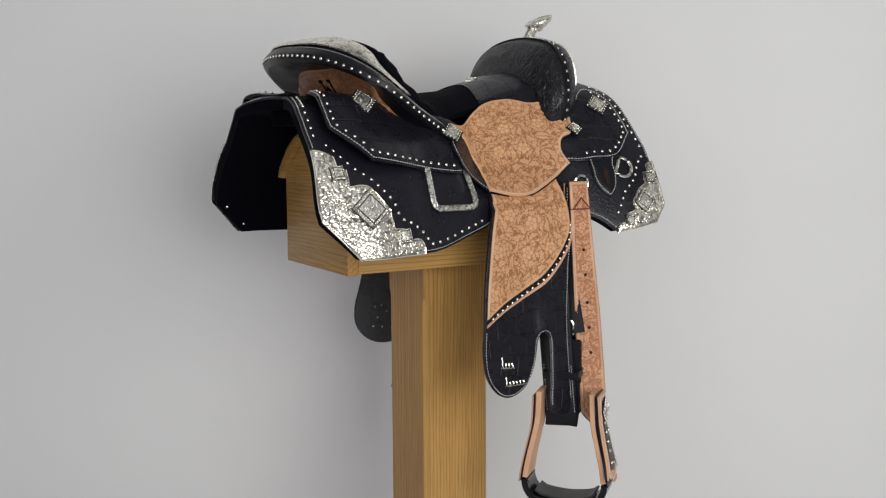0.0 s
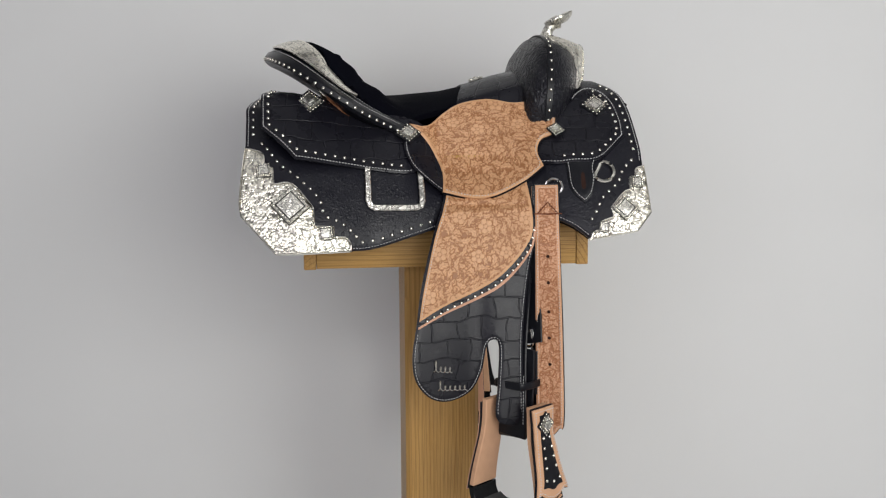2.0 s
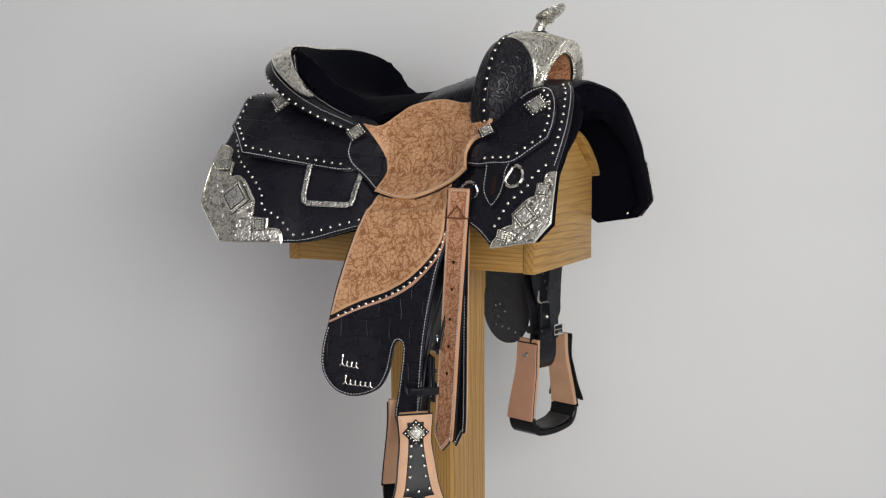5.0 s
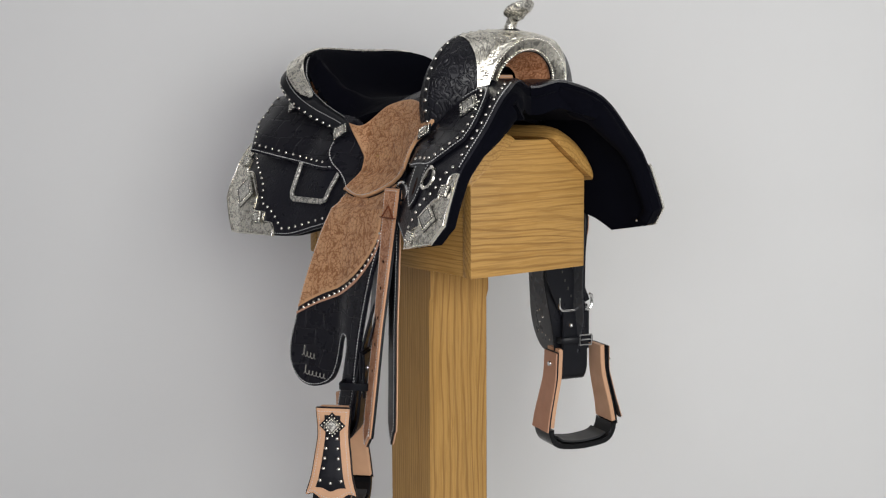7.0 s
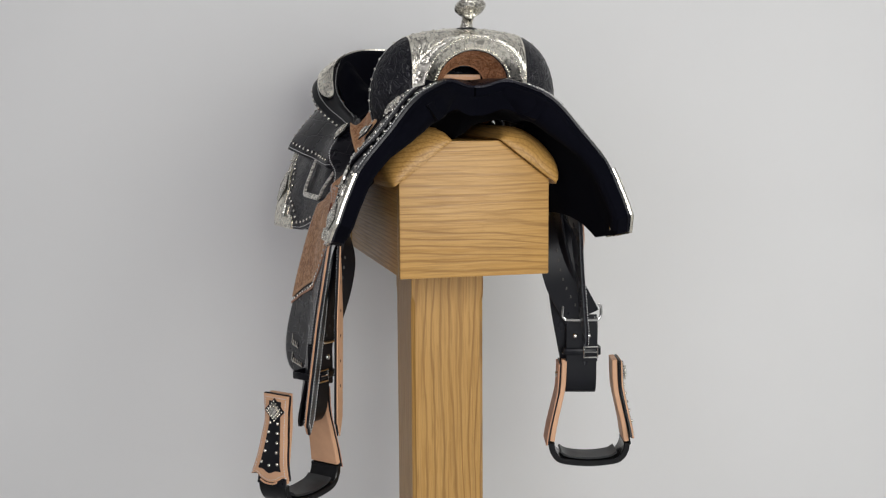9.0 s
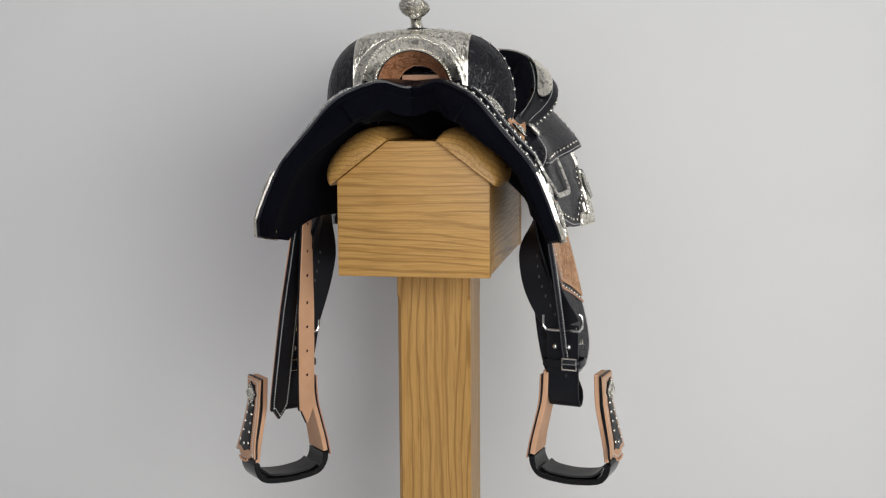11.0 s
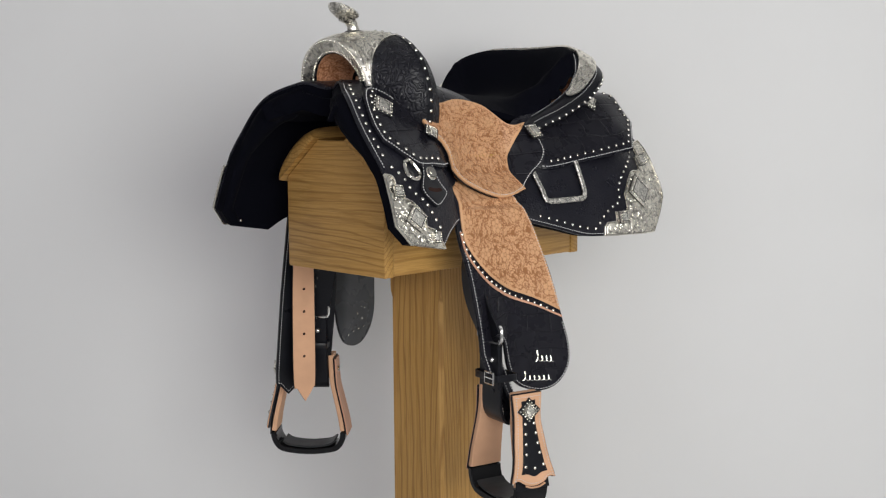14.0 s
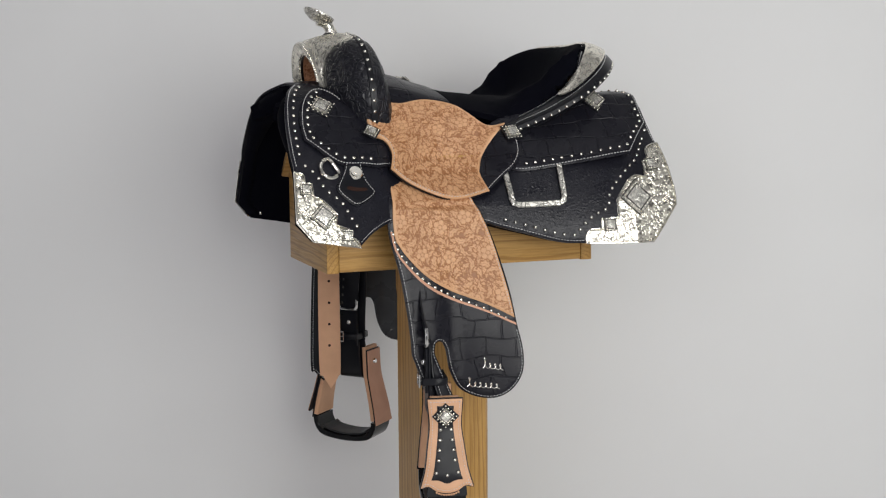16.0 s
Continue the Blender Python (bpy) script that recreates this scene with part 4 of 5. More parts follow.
    part("cinch_ring", bm, ENGRAVED, saddle, "engraved silver rectangular cinch ring")

    # ring and strap holder under the front jockey
    cx, cz, r = (0.264, 1.171, 0.018) if side < 0 else (0.276, 1.184, 0.0165)
    pts = []
    for k in range(20):
        a = 2 * math.pi * k / 20
        q = r * min(1.0, 0.55 / max(-math.cos(a - 0.5), 0.01))
        pts.append(D(cx + q * math.cos(a), down(cz) + q * math.sin(a), 0.011))
    ring_of(pts, 0.0032, saddle, "dee_ring", SILVER, "polished silver dee ring")
    if side < 0:
        tab = cut([(0.198, 1.205, T), (0.203, 1.180), (0.205, 1.150), (0.214, 1.133), (0.229, 1.119, T), (0.243, 1.136), (0.249, 1.160), (0.249, 1.180), (0.262, 1.205, T)], 0.004)
        holder = sheet("strap_holder", tab, D, 0.007, 0.0115, BLACK, saddle, "pointed black leather strap holder with a slot", grid=0.01)
        stitches(edge_line(tab, 0.003, e(0.198, 1.20), e(0.26, 1.20), True), D, 0.0117, holder)
        slot = cut([(0.2255, 1.167), (0.2285, 1.170), (0.2315, 1.167), (0.2315, 1.143), (0.2255, 1.143)], 0.003)
        sheet("slot", slot, D, 0.0095, 0.0119, HOLE, holder, "dark cut slot", rings=(), soft=0.0)
    else:
        tab = cut([(0.248, 1.210, T), (0.250, 1.185), (0.268, 1.155), (0.262, 1.141, T), (0.236, 1.124), (0.205, 1.136), (0.197, 1.145, T), (0.214, 1.170), (0.220, 1.210, T)], 0.004)
        holder = sheet("strap_holder", tab, D, 0.007, 0.0115, BLACK, saddle, "black leather strap holder with a silver concho", grid=0.01)
        stitches(edge_line(tab, 0.003, e(0.248, 1.205), e(0.220, 1.205), True), D, 0.0117, holder)
        slot = cut([(0.250, 1.150), (0.232, 1.146), (0.214, 1.147), (0.216, 1.151), (0.232, 1.152), (0.248, 1.155)], 0.003)
        sheet("slot", slot, D, 0.0095, 0.0119, HOLE, holder, "dark cut slot", rings=(), soft=0.0)
        bm = bmesh.new()
        m = frame_at(D, 0.232, down(1.176), 0.0115)
        for rad, h in ((0.0125, 0.002), (0.0095, 0.0045), (0.0045, 0.0055)):
            bmesh.ops.create_cone(bm, cap_ends=True, segments=24, radius1=rad, radius2=rad * 0.86, depth=h, matrix=m @ Matrix.Translation((0, 0, h / 2)))
        part("round_concho", bm, SILVER, holder, "round silver concho")

    # fender with its stirrup leather
    fy_top, fy_low = (0.209, 0.265) if side < 0 else (0.209, 0.250)
    F = hanging(side, fy_top, fy_low, twist=0.30 if side < 0 else 0.40, tuck=0.0150, shift=0.0 if side < 0 else 0.033, lean=0.0 if side < 0 else -0.005, back=0.0 if side < 0 else 0.034)
    fd = hung(FENDER)
    fender = sheet("fender", fd, F, -0.004, 0.002, CROC, saddle, "black crocodile leather fender with a tooled tan upper panel")
    h = lambda x, z: (x, 1.3 - z)
    inside = sheet("fender_lining", inset(fd, 0.001), F, -0.0065, -0.0042, LINING, fender, "smooth dark grey leather lining", rings=(), soft=0.0)
    for x, z in ((-0.040, 0.868), (-0.028, 0.872), (-0.016, 0.858), (-0.034, 0.845), (-0.042, 0.826), (-0.024, 0.824), (-0.006, 0.822), (0.012, 0.816)):
        pin = new("pin", BEAD)
        pin.parent = fender
        m = frame_at(F, x, 1.3 - z, -0.0065)
        pin.matrix_basis = m @ pose(0, 0, 0, 180)
    stitches(edge_line(fd, 0.0038, h(-0.071, 0.91), h(0.066, 0.757)), F, 0.0022, fender)
    stitches(edge_line(fd, 0.0038, h(0.112, 0.755), h(0.146, 1.085)), F, 0.0022, fender)
    tan = hung(FENDER_TAN)
    field = sheet("tan_panel", tan, F, 0.0021, 0.0055, TAN, fender, "floral tooled tan leather panel", deep=0.0010, grid=0.00115, rings=(0.0025, 0.0042, 0.0054), relief=FLORAL)
    stitches(edge_line(tan, 0.003, h(-0.005, 1.17), h(-0.066, 0.927)), F, 0.0057, field)
    sheet("piping", hung(FENDER_PIPING, 0.008), F, 0.0021, 0.0045, FLESH_EDGE, fender, "narrow tan piping", rings=(), soft=0.2)
    mid = catmull([h(*p) for p in ((-0.058, 0.9245), (-0.020, 0.9425), (0.040, 0.9675), (0.088, 0.997), (0.130, 1.045), (0.1405, 1.082))], 0.005)
    studs(mid, F, 0.0022, fender, 0.0135)

    # silver script, as plain looping strokes
    for xa, xb, zc, tall, n in ((-0.043, -0.010, 0.850, 0.020, 4), (-0.036, 0.016, 0.818, 0.017, 6)):
        pts = []
        for k in range(n * 8 + 1):
            q = k / (n * 8)
            a = 2 * math.pi * n * q
            high = tall * (1.0 if q < 1.0 / n else 0.50)
            x = xa + (xb - xa) * q + 0.0028 * math.sin(a)
            x = x if side < 0 else xa + xb - x
            z = zc - 0.009 - 0.004 * q + high * (1 - math.cos(a)) / 2
            pts.append(F(x, 1.3 - z, 0.0034))
        part("metal_script", sweep(pts, circle(0.0009, 6), across=lambda i: (0, 1, 0)), SILVER, fender, "small silver script strokes")
    return D, F


def strap(points, wide, thick, across, name, material, parent, label="", taper=None, twist=0.0):
    """A leather strap along 3D points; across is its width axis."""
    line = catmull(points, 0.008)
    L = np.concatenate([[0], np.cumsum(np.linalg.norm(np.diff(line, axis=0), axis=1))])

    def section(i):
        left = L[-1] - L[i]
        w = wide if not taper or left > taper else wide * (0.12 + 0.88 * (left / taper) ** 0.6)
        return slab(w, thick)

    top = Vector((1, 0, 0)) if Vector(across).x >= 0 else Vector((-1, 0, 0))
    ease = lambda f: min(max(f, 0.0), 1.0) ** 2 * (3 - 2 * min(max(f, 0.0), 1.0))
    turn = (lambda i: top.lerp(Vector(across), ease(L[i] / L[-1] / twist))) if twist else (lambda i: across)
    bm = sweep([tuple(p) for p in line], section, across=turn)
    uvl = bm.loops.layers.uv.new("UVMap")
    edl = bm.loops.layers.uv.new("Edge")
    ax = Vector(across).normalized()
    mid = Vector(line[0])
    for f in bm.faces:
        for loop in f.loops:
            q = (loop.vert.co - mid).dot(ax)
            loop[uvl].uv = (q + 0.5, loop.vert.co.z)
            loop[edl].uv = (max(0, wide / 2 - abs(q)), 1)
    return part(name, bm, material, parent, label)


def thread_row(points, out, parent, pitch=0.0052):
    """Stitches along a 3D line, standing a little off it."""
    P = spaced(catmull(points, 0.004), pitch)
    bm = bmesh.new()
    o = Vector(out).normalized()
    for a, b in zip(P, P[1:]):
        a, b = Vector(a), Vector(b)
        d = (b - a)
        s = d.cross(o).normalized() * 0.0006
        c0, c1 = a + d * 0.18, a + d * 0.82
        low = [bm.verts.new(c) for c in (c0 - s, c0 + s, c1 + s, c1 - s)]
        top = [bm.verts.new(c + o * 0.0009) for c in (c0 - s * 0.6 + d * 0.1, c0 + s * 0.6 + d * 0.1, c1 + s * 0.6 - d * 0.1, c1 - s * 0.6 - d * 0.1)]
        bm.faces.new(top)
        for k in range(4):
            bm.faces.new([low[k], low[(k + 1) % 4], top[(k + 1) % 4], top[k]])
    bmesh.ops.recalc_face_normals(bm, faces=bm.faces[:])
    return tagged(part("stitching", bm, THREAD, parent, "row of pale thread stitches"), kind="stuff")


def stirrup(saddle, m, outward):
    """A stirrup in its own space: x across towards the ornamented face, y through the opening, z up from the tread."""
    M = m
    leg = [(0.071, 0.044), (0.066, 0.075), (0.057, 0.115), (0.050, 0.150), (0.0475, 0.200)]
    bow = [(-0.0715, 0.040), (-0.0705, 0.028), (-0.062, 0.012), (-0.045, 0.004), (0.0, 0.0), (0.045, 0.004), (0.062, 0.012), (0.0705, 0.028), (0.0715, 0.040)]
    line = catmull([(x, 0.0, z) for x, z in bow], 0.005)

    def rod(line3, section, mat, name, parent, label):
        bm = sweep([tuple(p) for p in line3], section, across=lambda i: (0, 1, 0))
        uvl = bm.loops.layers.uv.new("UVMap")
        edl = bm.loops.layers.uv.new("Edge")
        for f in bm.faces:
            for loop in f.loops:
                loop[uvl].uv = (loop.vert.co.y, loop.vert.co.z)
                loop[edl].uv = (1, 1)
        bm.transform(M)
        return part(name, bm, mat, parent, label)

    body = rod(line, lambda i: slab(0.064, 0.011), BLACK_GLOSS, "stirrup", saddle, "leather covered stirrup with a glossy black tread")
    rod(catmull([(x * 0.86, 0.0, z + 0.0088) for x, z in bow[2:7]], 0.005), slab(0.056, 0.004), GREY_TREAD, "tread_pad", body, "dark grey grip pad")
    for s in (-1, 1):
        up = catmull([(s * x, 0.0, z) for x, z in leg], 0.006)
        k = len(up) - 1
        width = lambda i: 0.064 - 0.016 * min(1.0, i / k * 1.25)
        rod(up, lambda i: slab(width(i), 0.010), FLESH, "leg", body, "smooth tan leather leg")
        outer = catmull([(s * (x + 0.0068), 0.0, z - 0.006) for x, z in leg], 0.006)
        rod(outer, lambda i: slab(width(i) + 0.004, 0.003), BLACK, "leg_backing", body, "black leather edge layer")
        if s < 0:
            face = catmull([(s * (x + 0.0098), 0.0, z - 0.008) for x, z in leg], 0.006)
            rod(face, lambda i: slab(width(i) + 0.003, 0.003), FLESH_EDGE, "leg_face", body, "tan leather outer face")
            bm = bmesh.new()
            bmesh.ops.create_cone(bm, cap_ends=True, segments=16, radius1=0.006, radius2=0.0045, depth=0.003, matrix=Matrix.Translation((-0.0615, 0, 0.168)) @ pose(0, 0, 0, 0, -90, 0))
            bm.transform(M)
            part("bolt", bm, STEEL, body, "round steel bolt head")

    # ornamented face: surface over (across, up)
    lx, lz = [p[0] + 0.0105 for p in leg], [p[1] for p in leg]

    def face(a, b, off):
        x = float(np.interp(b, lz, lx)) if b > lz[0] else lx[0] + (lz[0] - b) * 0.12
        return tuple(M @ Vector((x + off, -a, b)))

    fit = lambda pts: [(p[0], 0.198 - (0.198 - p[1]) * 0.885) + tuple(p[2:]) for p in pts]
    shape = catmull(fit([(-0.029, 0.198, T), (0.029, 0.198, T), (0.026, 0.150), (0.030, 0.110), (0.035, 0.070), (0.0435, 0.036, T), (0.031, 0.039), (0.018, 0.030), (0.0, 0.026), (-0.018, 0.030), (-0.031, 0.039), (-0.0435, 0.036, T), (-0.035, 0.070), (-0.030, 0.110), (-0.026, 0.150)]), 0.005, True)
    plate = sheet("face_plate", shape, face, 0.0, 0.005, FLESH, saddle, "flared tan leather face with black inlay and studs", grid=0.01)
    sheet("edge_layer", inset(shape, -0.0020), face, -0.003, 0.0004, BLACK, plate, "black leather edge layer", grid=0.01, rings=(), soft=0.0)
    stitches(np.concatenate([inset(shape, 0.0045), inset(shape, 0.0045)[:1]]), face, 0.0052, plate, 0.0046, 0.0026, 0.0008)
    inlay = catmull(fit([(-0.014, 0.186, T), (0.014, 0.186, T), (0.0125, 0.150), (0.0165, 0.105), (0.022, 0.066), (0.0265, 0.051, T), (0.014, 0.050), (0.0, 0.044), (-0.014, 0.050), (-0.0265, 0.051, T), (-0.022, 0.066), (-0.0165, 0.105), (-0.0125, 0.150)]), 0.005, True)
    black = sheet("inlay", inlay, face, 0.0048, 0.0066, BLACK, plate, "black leather inlay", grid=0.01, rings=(0.004,))
    dots = [(s * (0.0085 + 0.0016 * k), 0.142 - 0.0185 * k) for k in range(4) for s in (-1, 1)] + [(s * 0.0180, 0.0645) for s in (-1, 1)] + [(0.0, 0.060)]
    for a, b in fit(dots):
        ob = new("stud", STUD)
        ob.parent = plate
        ob.matrix_basis = frame_at(face, a, b, 0.0064)
    concho(saddle, frame_at(face, 0.0, 0.1705, 0.0068, 45), 0.0200, True, "concho", "square engraved silver concho")
    trim = catmull(fit([(-0.020, 0.029), (-0.010, 0.0245), (0.0, 0.0235), (0.010, 0.0245), (0.020, 0.029)]), 0.003)
    bm = bmesh.new()
    for a, b in spaced(trim, 0.0042):
        bmesh.ops.create_icosphere(bm, subdivisions=1, radius=0.0022, matrix=Matrix.Translation(face(a, b, 0.0048)))
    tagged(part("beaded_trim", bm, FLESH, plate, "scalloped tan beaded trim"), kind="stuff")
    return body


def stirrup_leathers(saddle, side, at, out):
    """Straps that carry a stirrup: at is the bolt they loop round, out the way that its ornamented face looks."""
    x, y, z = at
    o = Vector((out[0], out[1], 0)).normalized()
    across = Vector((-o.y, o.x, 0))          # through the opening
    top = Vector((0.105, side * 0.203, 1.112))
    lo = Vector((x, y, z))
    outer = across * (1 if across.y * side > 0 else -1)
    w = 0.058
    g0, g1, g2, g3 = (0.000, 0.022, 0.030, 0.038) if side < 0 else (0.012, 0.016, 0.021, 0.018)
    # outer run, loop and inner run of one strap
    p = [Vector((0.118, side * 0.194, 1.108)), Vector((0.106, side * (0.226 if side < 0 else 0.214), 0.95)), Vector((lo.x + 0.004, side * (0.250 if side < 0 else 0.236), 0.83)), lo + outer * g0 + Vector((0, 0, 0.005)), lo + Vector((0, 0, -0.016)), lo - outer * 0.015 + Vector((0, 0, 0.005)), lo - outer * g1 + Vector((0, 0, 0.06)), lo - outer * (g2 - 0.005) + Vector((0, 0, 0.135))]
    st = strap([tuple(q) for q in p], w, 0.005, tuple(o), "stirrup_leather", BLACK, saddle, "black stirrup leather looped round the stirrup bolt", twist=0.5)
    for s in (-1, 1):
        thread_row([tuple(q + o * s * (w / 2 - 0.004) - outer * 0.0028) for q in (p[6], p[7])], tuple(-outer), st)
        thread_row([tuple(q + o * s * (w / 2 - 0.004) + outer * 0.0028) for q in (p[2], p[3])], tuple(outer), st)
    # inner strap with its row of punched slots, down to the steel loop
    sink = 0.012 if side < 0 else 0.022
    ring = lo - outer * g3 + Vector((0, 0, 0.148 - sink))
    q = [top - Vector((0, side * 0.010, 0)), Vector((ring.x, side * (0.205 if side > 0 else 0.212), 0.98)), ring + Vector((0, 0, 0.004))]
    inner = strap([tuple(v) for v in q], 0.070, 0.004, tuple(o), "inner_strap", BLACK, saddle, "black leather strap with punched slots", twist=0.45)
    c = catmull([tuple(v) for v in q], 0.008)
    bm = bmesh.new()
    for s in spaced(c[len(c) // 3:], 0.018):
        bmesh.ops.create_cube(bm, size=1.0, matrix=Matrix.Translation(Vector(s) - outer * 0.0024) @ Matrix.Diagonal((0.0024, 0.0024, 0.005, 1)))
    tagged(part("slots", bm, SHADE_SLOT_GREY, inner, "row of small grey slots"), kind="stuff")
    slim = 0.66 if side < 0 else 1.0
    loop = [ring + o * (a * slim - (0.012 if side < 0 else 0.0)) + Vector((0, 0, b)) - outer * 0.003 for a, b in ((-0.036, 0.026), (-0.036, 0.006), (-0.031, 0.0), (0.031, 0.0), (0.036, 0.006), (0.036, 0.026), (0.031, 0.030))]
    part("steel_loop", sweep([tuple(v) for v in catmull([tuple(v) for v in loop], 0.006)], circle(0.0030, 8), across=lambda i: tuple(outer)), STEEL, saddle, "polished steel strap loop")
    # keeper with two rivets
    k = lo - outer * g2 + Vector((0, 0, 0.108 - sink))
    strap([tuple(k + Vector((0, 0, 0.036))), tuple(k), tuple(k - Vector((0, 0, 0.04)))], 0.060, 0.005, tuple(o), "keeper", BLACK, saddle, "black leather keeper with two rivets")
    for s in (-1, 1):
        bm = bmesh.new()
        r = k - outer * 0.0035 + o * s * 0.0125 + Vector((0, 0, 0.010))
        bmesh.ops.create_uvsphere(bm, u_segments=12, v_segments=8, radius=0.0055, matrix=Matrix.Translation(r))
        part("rivet", bm, STEEL, st, "domed steel rivet")
    # small belt and buckle round the straps
    bz = k - Vector((0, 0, 0.020))
    belt = [bz + o * a * (0.9 if side < 0 else 1.0) + outer * b for a, b in ((-0.034, -0.006), (-0.030, -0.009), (0.030, -0.009), (0.034, -0.006), (0.036, 0.012), (0.034, g2 + 0.009), (0.030, g2 + 0.013), (-0.030, g2 + 0.013), (-0.034, g2 + 0.009), (-0.036, 0.012))]
    part("belt", sweep([tuple(v) for v in belt], slab(0.013, 0.003), closed=True, across=lambda i: (0, 0, 1)), BLACK, saddle, "narrow black belt round the stirrup straps")
    bk = bz + o * (0.010 if side < 0 else 0.016) - outer * 0.012
    rect = [bk + o * a + Vector((0, 0, b)) for a, b in ((-0.013, -0.010), (0.013, -0.010), (0.013, 0.010), (-0.013, 0.010))]
    part("belt_buckle", sweep([tuple(v) for v in rect], circle(0.0019, 6), closed=True, across=lambda i: tuple(outer)), STEEL, saddle, "small square steel buckle")
    part("buckle_tongue", sweep([tuple(bk - o * 0.012), tuple(bk + o * 0.014)], circle(0.0014, 6), across=lambda i: (0, 0, 1)), STEEL, saddle)


def turned(surf, x0, amount):
    """A hanging strap whose front edge turns outwards on the way down."""
    def at(x, b, off):
        p = surf(x, b, off)
        k = min(max((b - 0.16) / 0.22, 0.0), 1.0)
        return (p[0] - amount * k * off, p[1] - amount * k * (x - x0), p[2])
    return at


def billet(saddle):
    """The tooled billet and its black mate on the off side."""
    S = turned(hanging(-1, 0.2225, 0.281, 1.152, 0.72, 0.165), 0.163, 0.38)
    shape = hung([(0.143, 1.153, T), (0.183, 1.153, T), (0.184, 0.95), (0.183, 0.755), (0.175, 0.735), (0.158, 0.715, T), (0.142, 0.735), (0.139, 0.76), (0.141, 0.95)])
    b = sheet("billet", shape, S, 0.0, 0.004, TAN_SMALL, saddle, "tooled tan leather billet strap with punched holes", grid=0.0013, rings=(0.0025, 0.0042, 0.0054), relief=FLORAL_FINE, hem=0.0055)
    sheet("billet_lining", inset(shape, -0.0012), S, -0.004, -0.0002, BLACK, b, "black leather lining", rings=(), soft=0.0)
    stitches(inset(shape, 0.0035), S, 0.0042, b, 0.0048, 0.003, 0.0008)
    stitches(inset(shape, 0.0035), lambda a, c, off: S(a, c, -off), 0.0046, b)
    for z in (1.03, 0.985, 0.935, 0.890, 0.845):
        bm = bmesh.new()
        bmesh.ops.create_cone(bm, cap_ends=True, segments=12, radius1=0.0028, radius2=0.0028, depth=0.0006, matrix=frame_at(S, 0.163, 1.3 - z, 0.0042))
        part("punched_hole", bm, HOLE, b)
    lace = [(0.146, 1.104), (0.182, 1.104), (0.164, 1.124), (0.146, 1.104)]
    part("lace", sweep([S(x, 1.3 - z, 0.006) for x, z in lace], slab(0.0032, 0.002), across=lambda i: (0, -1, 0)), BROWN, b, "reddish-brown lace triangle")
    part("lace", sweep([S(x, 1.3 - z, 0.0055) for x, z in ((0.140, 1.104), (0.164, 1.1035), (0.188, 1.104))], slab(0.0032, 0.002), across=lambda i: (0, -1, 0)), BROWN, b)
    # black mate hanging inside
    K = turned(hanging(-1, 0.2165, 0.226, 1.152, 0.72, 0.165), 0.159, 0.38)
    shape2 = hung([(0.138, 1.150, T), (0.178, 1.150, T), (0.180, 0.95), (0.179, 0.755), (0.172, 0.735), (0.157, 0.708, T), (0.142, 0.735), (0.138, 0.76), (0.139, 0.95)])
    k = sheet("inner_billet", shape2, K, -0.003, 0.0, FLESH, saddle, "plain tan billet strap with punched holes, black outside")
    sheet("billet_facing", shape2, K, 0.0002, 0.003, BLACK, k, "black leather facing", rings=(), soft=0.1)
    stitches(inset(shape2, 0.0035), K, 0.0032, k)
    for z in (1.08, 1.03, 0.985, 0.935, 0.890, 0.845, 0.80):
        bm = bmesh.new()
        bmesh.ops.create_cone(bm, cap_ends=True, segments=12, radius1=0.0028, radius2=0.0028, depth=0.0006, matrix=frame_at(K, 0.159, 1.3 - z, -0.0031))
        part("punched_hole", bm, HOLE, k)
    ring = [(0.178 + 0.015 * math.cos(a * math.pi / 9), -0.2135, 1.148 + 0.015 * math.sin(a * math.pi / 9)) for a in range(18)]
    ring_of(ring, 0.003, saddle, "rigging_ring", STEEL, "steel rigging ring under the jockey")


# ---------------------------------------------------------------- seat, cantle, swell, horn
SEAT_C = ([-0.30, -0.25, -0.20, -0.15, -0.08, 0.0, 0.05, 0.10, 0.15, 0.18], [1.350, 1.326, 1.313, 1.309, 1.312, 1.319, 1.330, 1.345, 1.356, 1.362])
SEAT_K = ([-0.30, -0.25, -0.18, -0.10, 0.0, 0.10, 0.18], [0.0, 0.005, 0.020, 0.048, 0.052, 0.060, 0.062])


def seat_z(x, y):
    return float(np.interp(x, *SEAT_C)) - float(np.interp(x, *SEAT_K)) * (y / 0.15) ** 2


RIM_HALF = [(-0.060, 0.158, 1.246), (-0.100, 0.170, 1.264), (-0.145, 0.190, 1.286), (-0.190, 0.203, 1.314), (-0.235, 0.196, 1.346), (-0.272, 0.160, 1.371), (-0.300, 0.100, 1.386), (-0.314, 0.0, 1.391)]
RIM = catmull([(x, -y, z) for x, y, z in RIM_HALF] + [(x, y, z) for x, y, z in reversed(RIM_HALF[:-1])], 0.006)
RIM_L = np.concatenate([[0], np.cumsum(np.linalg.norm(np.diff(RIM, axis=0), axis=1))])
RIM_L /= RIM_L[-1]


def rim(u):
    return Vector([float(np.interp(u, RIM_L, RIM[:, i])) for i in range(3)])


def rim_in(u):
    """The way from the rim towards the middle of the seat, level."""
    t = rim(min(u + 0.01, 1)) - rim(max(u - 0.01, 0))
    n = Vector((-t.y, t.x, 0)).normalized()
    c = Vector((-0.10, 0, 0)) - rim(u)
    return n if n.dot(c) > 0 else -n


def band(u):
    """Width of the roll."""
    return 0.016 + 0.039 * math.sin(math.pi * min(max(u, 0), 1)) ** 0.7


